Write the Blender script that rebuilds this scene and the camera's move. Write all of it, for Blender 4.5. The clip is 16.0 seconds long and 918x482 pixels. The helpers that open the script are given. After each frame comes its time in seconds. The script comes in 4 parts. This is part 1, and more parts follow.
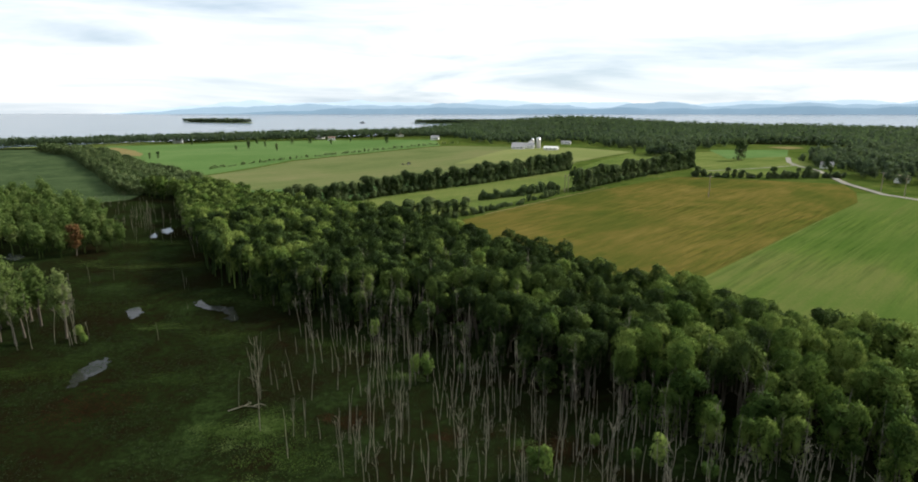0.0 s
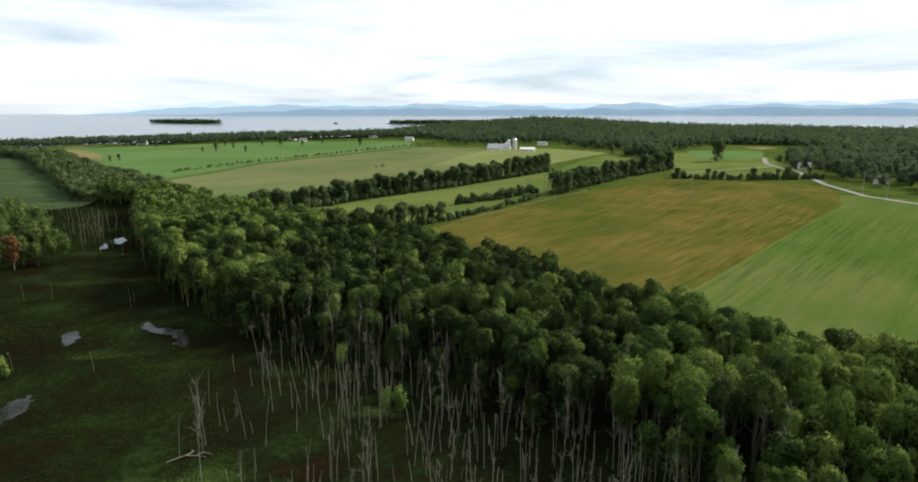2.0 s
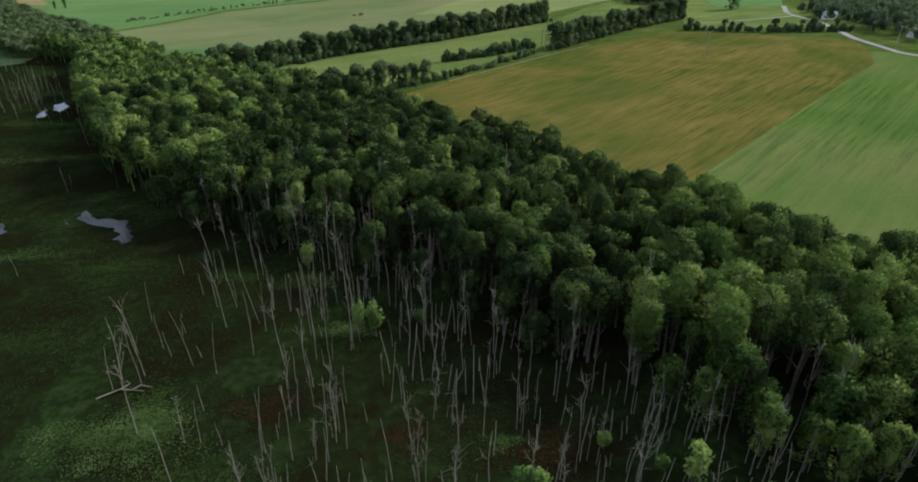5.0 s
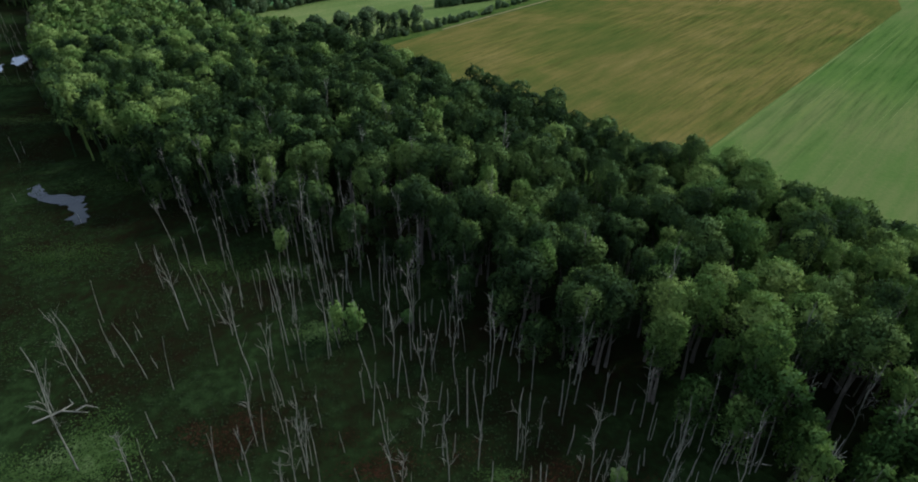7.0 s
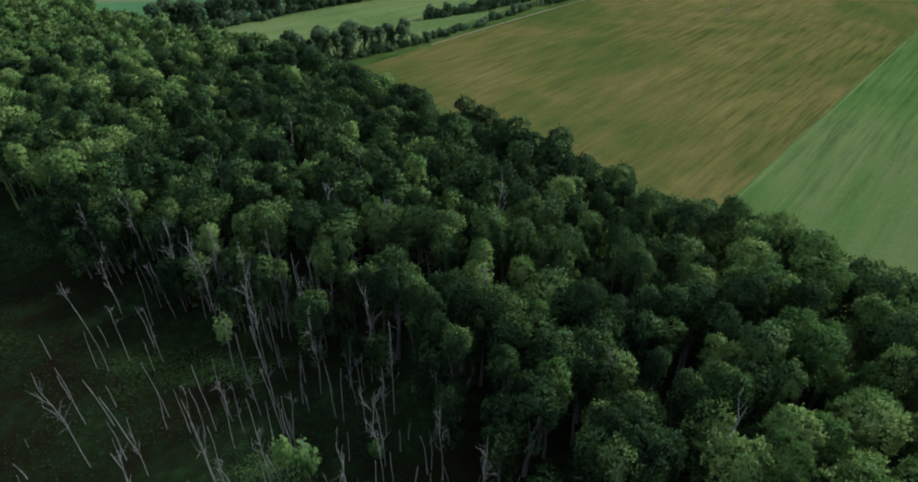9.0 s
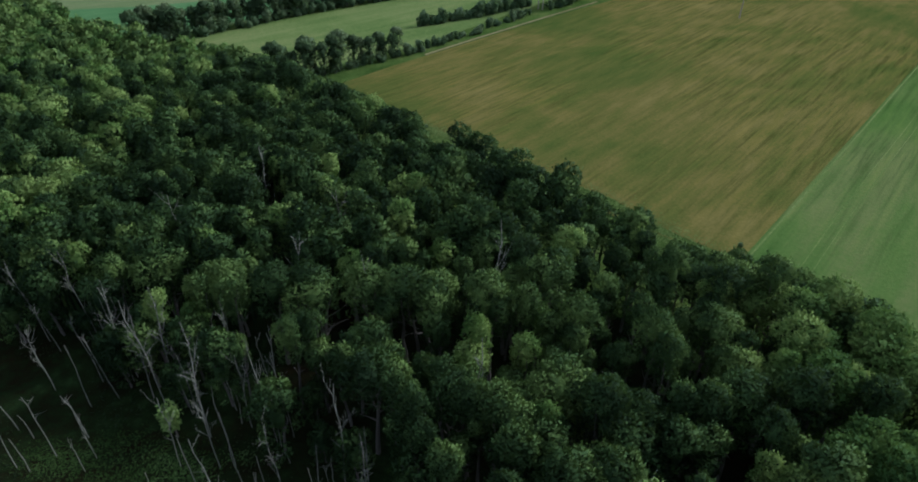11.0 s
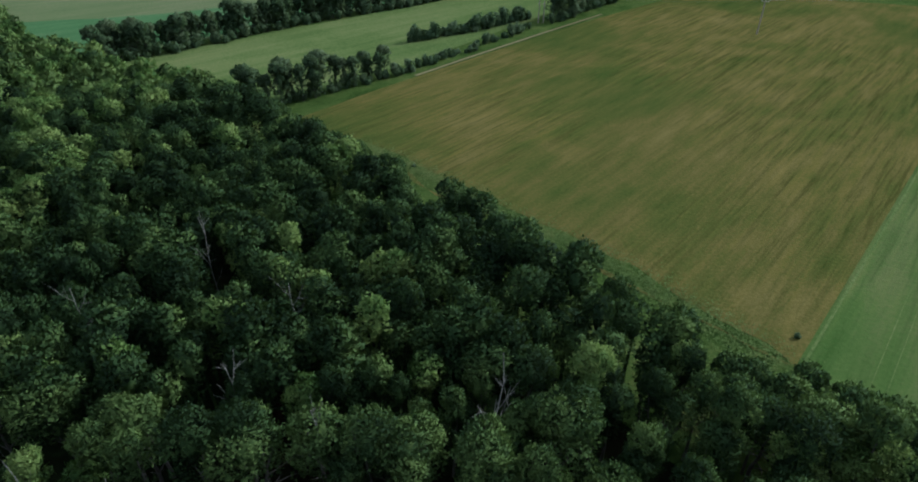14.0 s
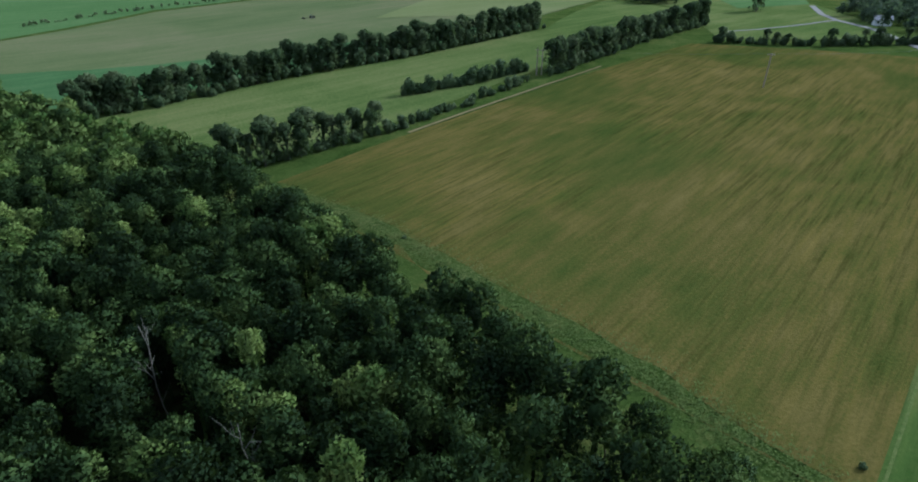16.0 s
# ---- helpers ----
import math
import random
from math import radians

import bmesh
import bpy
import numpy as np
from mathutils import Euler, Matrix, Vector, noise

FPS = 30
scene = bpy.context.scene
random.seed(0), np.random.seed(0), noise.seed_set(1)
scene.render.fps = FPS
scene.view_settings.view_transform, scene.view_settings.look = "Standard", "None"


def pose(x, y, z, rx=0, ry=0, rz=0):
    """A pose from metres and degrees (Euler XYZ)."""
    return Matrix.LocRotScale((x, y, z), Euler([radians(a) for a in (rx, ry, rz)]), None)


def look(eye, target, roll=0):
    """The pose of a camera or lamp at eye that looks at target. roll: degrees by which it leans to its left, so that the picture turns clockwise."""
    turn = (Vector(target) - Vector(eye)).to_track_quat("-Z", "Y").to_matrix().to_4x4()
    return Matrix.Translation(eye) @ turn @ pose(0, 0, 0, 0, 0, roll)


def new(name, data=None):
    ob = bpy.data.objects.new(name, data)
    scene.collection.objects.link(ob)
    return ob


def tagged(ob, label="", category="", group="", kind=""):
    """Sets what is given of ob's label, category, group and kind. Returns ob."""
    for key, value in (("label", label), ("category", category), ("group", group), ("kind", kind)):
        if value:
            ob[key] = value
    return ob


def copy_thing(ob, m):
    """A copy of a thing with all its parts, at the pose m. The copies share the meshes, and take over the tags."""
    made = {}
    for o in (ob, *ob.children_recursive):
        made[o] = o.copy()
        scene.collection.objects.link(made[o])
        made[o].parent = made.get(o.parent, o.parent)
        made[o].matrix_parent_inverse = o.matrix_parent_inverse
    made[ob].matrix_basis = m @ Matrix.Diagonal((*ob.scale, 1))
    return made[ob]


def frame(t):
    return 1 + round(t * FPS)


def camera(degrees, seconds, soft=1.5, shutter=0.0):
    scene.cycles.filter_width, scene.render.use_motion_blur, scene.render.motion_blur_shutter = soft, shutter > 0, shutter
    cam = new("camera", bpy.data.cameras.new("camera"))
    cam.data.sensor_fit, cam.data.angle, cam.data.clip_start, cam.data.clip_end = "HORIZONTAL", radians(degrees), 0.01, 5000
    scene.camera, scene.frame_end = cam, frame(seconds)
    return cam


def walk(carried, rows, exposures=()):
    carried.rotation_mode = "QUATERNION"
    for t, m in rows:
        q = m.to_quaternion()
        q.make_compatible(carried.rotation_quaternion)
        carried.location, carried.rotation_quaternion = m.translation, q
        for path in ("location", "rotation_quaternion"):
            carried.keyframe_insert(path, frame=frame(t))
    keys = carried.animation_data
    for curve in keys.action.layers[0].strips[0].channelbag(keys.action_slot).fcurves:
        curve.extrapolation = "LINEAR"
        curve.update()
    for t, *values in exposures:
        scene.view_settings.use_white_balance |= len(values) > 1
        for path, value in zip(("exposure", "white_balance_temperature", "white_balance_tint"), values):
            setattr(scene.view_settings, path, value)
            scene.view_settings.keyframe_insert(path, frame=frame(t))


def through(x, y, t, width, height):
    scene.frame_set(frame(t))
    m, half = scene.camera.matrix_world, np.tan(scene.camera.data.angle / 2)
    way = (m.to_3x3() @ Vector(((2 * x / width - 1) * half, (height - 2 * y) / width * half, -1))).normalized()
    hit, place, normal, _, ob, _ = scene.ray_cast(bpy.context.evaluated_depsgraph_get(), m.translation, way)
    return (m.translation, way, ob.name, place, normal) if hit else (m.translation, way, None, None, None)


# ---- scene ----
cam = camera(77.8, 16.0, 1.9)
METRES, EYE, TILT, LEAN, TURN = 130.0, 59.0, -12.8, 0.0, 0.0
ROWS = [
    (0.0, 0.0, 0.0, 0.0, 0.0, 0.0, 0.0),
    (0.5, -0.0005, 0.0282, 0.0063, -0.59, 0.02, 0.14),
    (1.0, -0.0005, 0.0564, 0.0125, -1.48, 0.03, 0.34),
    (1.5, 0.0001, 0.0842, 0.0187, -1.97, 0.03, 0.47),
    (2.0, 0.0009, 0.1122, 0.0251, -2.41, 0.05, 0.56),
    (2.5, 0.0022, 0.1398, 0.0314, -2.74, 0.05, 0.65),
    (3.0, 0.0036, 0.1679, 0.0369, -3.03, -0.94, 0.7),
    (3.5, 0.0061, 0.197, 0.0423, -3.18, -4.12, 0.7),
    (4.0, 0.0087, 0.2259, 0.0479, -3.29, -7.61, 0.72),
    (4.5, 0.0115, 0.2544, 0.0524, -3.38, -11.21, 0.67),
    (7.0, 0.0274, 0.3933, 0.0818, -3.86, -19.55, 0.73),
    (7.5, 0.0303, 0.4214, 0.0878, -3.97, -19.5, 0.72),
    (8.0, 0.0411, 0.5095, 0.1085, -4.32, -19.44, 0.78),
    (8.5, 0.0448, 0.538, 0.1148, -4.42, -19.41, 0.76),
    (9.0, 0.0491, 0.5665, 0.1213, -4.47, -19.39, 0.81),
    (11.5, 0.0686, 0.7108, 0.1568, -4.77, -19.49, 0.91),
    (12.0, 0.0722, 0.7397, 0.1636, -4.84, -19.46, 0.9),
    (12.5, 0.0763, 0.7686, 0.1702, -4.87, -19.45, 0.9),
    (13.0, 0.0803, 0.7974, 0.1771, -4.92, -19.44, 0.89),
    (13.5, 0.0839, 0.8266, 0.1839, -4.98, -19.41, 0.9),
    (14.0, 0.0874, 0.856, 0.1907, -5.05, -19.24, 0.88),
    (14.5, 0.091, 0.8853, 0.1978, -5.13, -18.86, 0.89),
    (15.0, 0.0943, 0.9142, 0.2055, -5.25, -17.75, 0.9),
    (15.5, 0.0974, 0.9402, 0.2124, -5.31, -16.63, 0.91),
    (16.0, 0.101, 0.9691, 0.2202, -5.37, -15.29, 0.94),
]
EXPOSURES = [(0.0, 0.42, 6500, 10), (3.0, 0.40, 6400, 10), (4.5, 0.36, 5850, 13), (7.0, 0.28, 5150, 13), (9.0, 0.26, 4950, 14), (12.0, 0.14, 4950, 14), (16.0, 0.04, 4850, 14)]
walk(cam, [(t, pose(0, 0, EYE, TILT, LEAN, TURN) @ pose(METRES * x, METRES * y, METRES * z, 90 + pitch, roll, yaw)) for t, x, y, z, yaw, pitch, roll in ROWS], EXPOSURES)

# ---- world and light ----
SUN_AZ, SUN_EL = 68.0, 35.0          # degrees to the right of straight ahead, degrees over the horizon
world = bpy.data.worlds.new("overcast_sky")
scene.world = world
world.use_nodes = True
wt = world.node_tree
wt.nodes.clear()


def wnode(kind, **values):
    n = wt.nodes.new(kind)
    for k, v in values.items():
        n.inputs[k].default_value = v
    return n


w_out = wnode("ShaderNodeOutputWorld")
w_bg = wnode("ShaderNodeBackground", Strength=1.0)
sky = wt.nodes.new("ShaderNodeTexSky")
sky.sky_type, sky.sun_disc = "NISHITA", False
sky.sun_elevation, sky.sun_rotation = radians(SUN_EL), radians(SUN_AZ)
sky_gain = wt.nodes.new("ShaderNodeVectorMath")
sky_gain.operation = "SCALE"
sky_gain.inputs["Scale"].default_value = 0.12
w_co = wt.nodes.new("ShaderNodeTexCoord")
w_map = wt.nodes.new("ShaderNodeMapping")
w_map.inputs["Scale"].default_value = (1.1, 1.1, 9.0)
w_map.inputs["Location"].default_value = (0.35, 0.1, 0.2)
w_noise = wnode("ShaderNodeTexNoise", Scale=2.0, Detail=7.0, Roughness=0.55, Distortion=0.5)
w_ramp = wt.nodes.new("ShaderNodeValToRGB")
w_ramp.color_ramp.elements[0].position, w_ramp.color_ramp.elements[0].color = 0.35, (0.48, 0.58, 0.67, 1)
w_ramp.color_ramp.elements[1].position, w_ramp.color_ramp.elements[1].color = 0.62, (1.0, 1.02, 1.04, 1)
w_mix = wt.nodes.new("ShaderNodeMixRGB")
w_mix.inputs["Fac"].default_value = 0.86
# the evening sky is brighter towards the sun's side than behind
w_dot = wt.nodes.new("ShaderNodeVectorMath")
w_dot.operation = "DOT_PRODUCT"
w_dot.inputs[1].default_value = (0.35, 0.88, 0.32)
w_side = wt.nodes.new("ShaderNodeMapRange")
w_side.inputs["From Min"].default_value, w_side.inputs["From Max"].default_value = -0.75, 0.55
w_side.inputs["To Min"].default_value, w_side.inputs["To Max"].default_value = 0.52, 1.0
w_dim = wt.nodes.new("ShaderNodeVectorMath")
w_dim.operation = "SCALE"
for a, b in ((w_co.outputs["Generated"], w_dot.inputs[0]), (w_dot.outputs["Value"], w_side.inputs["Value"]), (w_side.outputs["Result"], w_dim.inputs["Scale"]),
             (w_mix.outputs["Color"], w_dim.inputs[0]), (w_dim.outputs["Vector"], w_bg.inputs["Color"])):
    wt.links.new(a, b)
for a, b in ((w_co.outputs["Generated"], w_map.inputs["Vector"]), (w_map.outputs["Vector"], w_noise.inputs["Vector"]), (w_noise.outputs["Fac"], w_ramp.inputs["Fac"]),
             (sky.outputs["Color"], sky_gain.inputs[0]), (sky_gain.outputs["Vector"], w_mix.inputs["Color1"]), (w_ramp.outputs["Color"], w_mix.inputs["Color2"]),
             (w_bg.outputs["Background"], w_out.inputs["Surface"])):
    wt.links.new(a, b)
sun = new("sun", bpy.data.lights.new("sun", "SUN"))
sun.data.energy, sun.data.angle, sun.data.color = 3.7, radians(11), (1.0, 0.93, 0.80)
sun_way = Vector((math.sin(radians(SUN_AZ)) * math.cos(radians(SUN_EL)), math.cos(radians(SUN_AZ)) * math.cos(radians(SUN_EL)), math.sin(radians(SUN_EL))))
sun.matrix_world = look(sun_way * 300, (0, 0, 0))

# ---- materials ----


def shader(name, rough=0.9, spec=0.3):
    m = bpy.data.materials.new(name)
    m.use_nodes = True
    t = m.node_tree
    b = t.nodes["Principled BSDF"]
    b.inputs["Roughness"].default_value = rough
    b.inputs["Specular IOR Level"].default_value = spec
    return m, t, b


def coords(t, scale=(1, 1, 1), turn=0.0, kind="Object"):
    c, mp = t.nodes.new("ShaderNodeTexCoord"), t.nodes.new("ShaderNodeMapping")
    mp.vector_type = "TEXTURE" if turn else "POINT"
    if turn:
        mp.inputs["Rotation"].default_value = (0, 0, radians(turn))
        mp.inputs["Scale"].default_value = tuple(1 / s for s in scale)
    else:
        mp.inputs["Scale"].default_value = scale
    t.links.new(c.outputs[kind], mp.inputs["Vector"])
    return mp.outputs["Vector"]


def noise_of(t, vec, scale, detail=4.0, rough=0.55, distortion=0.0):
    n = t.nodes.new("ShaderNodeTexNoise")
    n.inputs["Scale"].default_value, n.inputs["Detail"].default_value = scale, detail
    n.inputs["Roughness"].default_value, n.inputs["Distortion"].default_value = rough, distortion
    t.links.new(vec, n.inputs["Vector"])
    return n.outputs["Fac"]


def ramp_of(t, fac, stops):
    r = t.nodes.new("ShaderNodeValToRGB")
    e = r.color_ramp.elements
    while len(e) < len(stops):
        e.new(0.5)
    for k, (p, c) in zip(e, stops):
        k.position, k.color = p, (*c, 1) if len(c) == 3 else c
    t.links.new(fac, r.inputs["Fac"])
    return r.outputs["Color"]


def blend(t, fac, a, b, mode="MIX"):
    m = t.nodes.new("ShaderNodeMixRGB")
    m.blend_type = mode
    for sock, v in ((m.inputs["Fac"], fac), (m.inputs["Color1"], a), (m.inputs["Color2"], b)):
        if isinstance(v, (int, float)):
            sock.default_value = v
        elif isinstance(v, tuple):
            sock.default_value = (*v, 1)
        else:
            t.links.new(v, sock)
    return m.outputs["Color"]


def bump_of(t, b, height, strength, distance):
    n = t.nodes.new("ShaderNodeBump")
    n.inputs["Strength"].default_value, n.inputs["Distance"].default_value = strength, distance
    t.links.new(height, n.inputs["Height"])
    t.links.new(n.outputs["Normal"], b.inputs["Normal"])


def plain(name, colour, rough=0.7, spread=0.2, scale=1.5, metal=0.0):
    m, t, b = shader(name, rough)
    f = noise_of(t, coords(t), scale, 6, 0.6)
    lo, hi = tuple(c * (1 - spread) for c in colour), tuple(min(1, c * (1 + spread)) for c in colour)
    t.links.new(ramp_of(t, f, [(0.3, lo), (0.7, hi)]), b.inputs["Base Color"])
    b.inputs["Metallic"].default_value = metal
    return m


def leafage(name, dark, mid, light, patch=0.16, through=0.4, fleck=0.22):
    """Leaves: tone differs from tree to tree and from leaf to leaf, and some light passes through."""
    m, t, b = shader(name, 0.75, 0.08)
    vec = coords(t)
    tree = noise_of(t, vec, patch, 2, 0.5)
    geo, info = t.nodes.new("ShaderNodeNewGeometry"), t.nodes.new("ShaderNodeObjectInfo")
    add = t.nodes.new("ShaderNodeMath")
    add.operation = "MULTIPLY_ADD"
    t.links.new(geo.outputs["Random Per Island"], add.inputs[0])
    add.inputs[1].default_value = fleck
    wide = t.nodes.new("ShaderNodeMath")
    wide.operation = "MULTIPLY_ADD"
    t.links.new(tree, wide.inputs[0])
    wide.inputs[1].default_value, wide.inputs[2].default_value = 2.1, -0.80
    t.links.new(wide.outputs[0], add.inputs[2])
    add2 = t.nodes.new("ShaderNodeMath")
    add2.operation = "MULTIPLY_ADD"
    t.links.new(info.outputs["Random"], add2.inputs[0])
    add2.inputs[1].default_value = 0.60
    t.links.new(add.outputs[0], add2.inputs[2])
    col = ramp_of(t, add2.outputs[0], [(0.30, dark), (0.62, mid), (0.98, light)])
    t.links.new(col, b.inputs["Base Color"])
    tr, mix, out = t.nodes.new("ShaderNodeBsdfTranslucent"), t.nodes.new("ShaderNodeMixShader"), t.nodes["Material Output"]
    t.links.new(blend(t, 0.5, col, (0.08, 0.13, 0.02)), tr.inputs["Color"])
    mix.inputs["Fac"].default_value = through
    t.links.new(b.outputs["BSDF"], mix.inputs[1])
    t.links.new(tr.outputs["BSDF"], mix.inputs[2])
    t.links.new(mix.outputs[0], out.inputs["Surface"])
    return m


def grass(name, tones, turn=0.0, stretch=1.0, broad=0.02, fine=0.5, bump=0.3, track=0.0, grain=0.36):
    """Meadow, stubble or marsh: broad patches, streaks along the way it was worked, fine tufts, and wheel tracks."""
    m, t, b = shader(name, 1.0, 0.0)
    vec = coords(t, (1, 1 / stretch, 1), turn) if stretch > 1 else coords(t)
    iso = coords(t)
    wide = noise_of(t, iso, broad, 5, 0.55, 0.6)
    streak = noise_of(t, vec, fine * 0.35, 5, 0.62)
    tuft = noise_of(t, iso, fine * 2.2, 6, 0.7)
    f1 = blend(t, 0.40, wide, streak)
    f2 = blend(t, grain, f1, tuft)
    col = ramp_of(t, f2, tones)
    if track:
        rake = noise_of(t, coords(t, (1, 1 / 60, 1), turn), track * 6, 5, 0.72)
        line = ramp_of(t, rake, [(0.36, (0.62, 0.67, 0.62)), (0.48, (0.97, 0.98, 0.97)), (0.64, (1.20, 1.14, 1.06))])
        some = ramp_of(t, noise_of(t, iso, 0.011, 3), [(0.40, (0.15, 0.15, 0.15)), (0.56, (1.0, 1.0, 1.0))])
        col = blend(t, some, col, line, "MULTIPLY")
    t.links.new(col, b.inputs["Base Color"])
    bump_of(t, b, tuft, bump, 0.5)
    return m


BARK = plain("bark_mat", (0.10, 0.085, 0.065), 0.9, 0.35, 3.0)
DEADWOOD = plain("dead_wood_mat", (0.170, 0.160, 0.118), 0.9, 0.45, 1.2)
LEAF = leafage("leaf_mat", (0.019, 0.035, 0.012), (0.049, 0.085, 0.024), (0.132, 0.190, 0.046), through=0.24, fleck=0.18)
# Light green leaves whose tone also carries sunlight on the wood's right side.
LEAF_PALE_SUNLIT = leafage("pale_sunlit_leaf_mat", (0.054, 0.104, 0.024), (0.128, 0.206, 0.045), (0.240, 0.318, 0.080), 0.16, 0.40, 0.24)
# Light green clump leaves, brightened further to paint in a pale veil of glare.
LEAF_CLUMP_VEILED = leafage("veiled_clump_leaf_mat", (0.095, 0.150, 0.040), (0.155, 0.215, 0.062), (0.23, 0.28, 0.11), 0.16, 0.5)
# Far leaves, greyed, paled and flattened: distance haze put into the base colour.
LEAF_FAR_HAZE = leafage("far_haze_leaf_mat", (0.062, 0.092, 0.058), (0.082, 0.116, 0.072), (0.108, 0.142, 0.086), 0.02, 0.5, 0.05)
# Hedge green, lightened and greyed: part of its tone is painted haze.
LEAF_HEDGE = leafage("hedge_leaf_mat", (0.078, 0.120, 0.050), (0.124, 0.170, 0.074), (0.185, 0.230, 0.105), 0.16, 0.45, 0.14)
LEAF_RUST = leafage("rust_leaf_mat", (0.10, 0.06, 0.025), (0.16, 0.08, 0.035), (0.20, 0.11, 0.05))
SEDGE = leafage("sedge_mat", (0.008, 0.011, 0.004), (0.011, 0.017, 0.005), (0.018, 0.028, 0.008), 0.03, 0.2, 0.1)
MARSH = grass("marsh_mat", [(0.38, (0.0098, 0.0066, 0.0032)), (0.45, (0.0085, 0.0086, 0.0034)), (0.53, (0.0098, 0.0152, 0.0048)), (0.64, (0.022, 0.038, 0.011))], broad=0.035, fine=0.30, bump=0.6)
WET_MEADOW = grass("wet_meadow_mat", [(0.40, (0.030, 0.050, 0.022)), (0.5, (0.045, 0.070, 0.030)), (0.6, (0.068, 0.094, 0.042))], broad=0.03, fine=0.3, bump=0.5)
STUBBLE = grass("stubble_mat", [(0.39, (0.048, 0.067, 0.013)), (0.47, (0.076, 0.080, 0.017)), (0.53, (0.104, 0.090, 0.022)), (0.62, (0.144, 0.116, 0.033))], -47.7, 6, 0.022, 0.9, 0.35, 0.16, 0.30)
CLOVER = grass("clover_mat", [(0.40, (0.052, 0.094, 0.018)), (0.5, (0.074, 0.112, 0.025)), (0.60, (0.104, 0.122, 0.036))], -47.7, 70, 0.016, 0.6, 0.3, 0.12, 0.26)
MEADOW = grass("meadow_mat", [(0.40, (0.060, 0.096, 0.022)), (0.5, (0.098, 0.132, 0.034)), (0.60, (0.155, 0.168, 0.056))], -54, 10, 0.012, 0.5, 0.5)
HAYFIELD = grass("hayfield_mat", [(0.38, (0.082, 0.115, 0.038)), (0.5, (0.118, 0.140, 0.054)), (0.62, (0.165, 0.160, 0.076))], -54, 16, 0.012, 0.4, 0.3)
PALE_MEADOW = grass("pale_meadow_mat", [(0.38, (0.125, 0.155, 0.050)), (0.62, (0.185, 0.200, 0.080))], -54, 16, 0.012, 0.4, 0.3)
LUSH = grass("lush_grass_mat", [(0.38, (0.050, 0.105, 0.034)), (0.5, (0.070, 0.135, 0.046)), (0.62, (0.105, 0.160, 0.062))], -54, 12, 0.012, 0.4, 0.3)
BRIGHT = grass("pasture_mat", [(0.38, (0.062, 0.118, 0.034)), (0.5, (0.085, 0.150, 0.046)), (0.62, (0.120, 0.180, 0.068))], -60, 8, 0.008, 0.3, 0.2)
STRAW = grass("straw_mat", [(0.35, (0.14, 0.12, 0.05)), (0.6, (0.21, 0.175, 0.08))], -54, 8, 0.02, 0.4, 0.2)
ROUGH_GRASS = grass("rough_grass_mat", [(0.38, (0.030, 0.054, 0.010)), (0.5, (0.056, 0.086, 0.017)), (0.64, (0.115, 0.122, 0.033))], broad=0.05, fine=0.5, bump=0.8)
LILY = grass("duckweed_mat", [(0.40, (0.022, 0.036, 0.009)), (0.5, (0.046, 0.074, 0.019)), (0.62, (0.10, 0.13, 0.045))], broad=0.16, fine=0.6, bump=0.4)
RUST_SEDGE = grass("rust_sedge_mat", [(0.40, (0.012, 0.009, 0.004)), (0.5, (0.026, 0.014, 0.007)), (0.62, (0.044, 0.020, 0.011))], broad=0.12, fine=0.5, bump=0.5)
MARSH_GRASS = grass("marsh_grass_mat", [(0.40, (0.014, 0.022, 0.006)), (0.5, (0.024, 0.040, 0.010)), (0.62, (0.040, 0.060, 0.017))], broad=0.10, fine=0.4, bump=0.5)
GRAVEL = grass("gravel_mat", [(0.35, (0.20, 0.195, 0.17)), (0.65, (0.30, 0.285, 0.25))], broad=0.05, fine=0.8, bump=0.3)
WHITE = plain("white_paint_mat", (0.84, 0.83, 0.81), 0.6, 0.08)
GREY_ROOF = plain("grey_roof_mat", (0.30, 0.30, 0.31), 0.6, 0.15)
RED_ROOF = plain("brown_roof_mat", (0.16, 0.11, 0.09), 0.8, 0.2)
CONCRETE = plain("concrete_mat", (0.55, 0.53, 0.50), 0.85, 0.15)
METAL = plain("galvanised_mat", (0.62, 0.63, 0.64), 0.4, 0.1, 1.5, 0.7)
POLE_WOOD = plain("pole_wood_mat", (0.33, 0.27, 0.20), 0.9, 0.3)
DARK = plain("dark_paint_mat", (0.03, 0.03, 0.032), 0.6, 0.2)
RUBBER = plain("rubber_mat", (0.02, 0.02, 0.02), 0.9, 0.2)
PANE = plain("window_glass_mat", (0.03, 0.035, 0.04), 0.08, 0.1)
WIRE = plain("wire_mat", (0.12, 0.12, 0.12), 0.5, 0.1)


def water(name, colour, rough, wave, dist, spec=0.5):
    m, t, b = shader(name, rough, spec)
    b.inputs["Base Color"].default_value = (*colour, 1)
    b.inputs["IOR"].default_value = 1.33
    bump_of(t, b, noise_of(t, coords(t), wave, 3), 0.25, dist)
    return m


LAKE = water("lake_mat", (0.10, 0.14, 0.18), 0.22, 0.02, 0.6)
POND = water("pond_mat", (0.02, 0.022, 0.020), 0.12, 0.8, 0.03, 0.17)
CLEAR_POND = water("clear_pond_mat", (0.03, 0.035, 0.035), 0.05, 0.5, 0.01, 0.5)


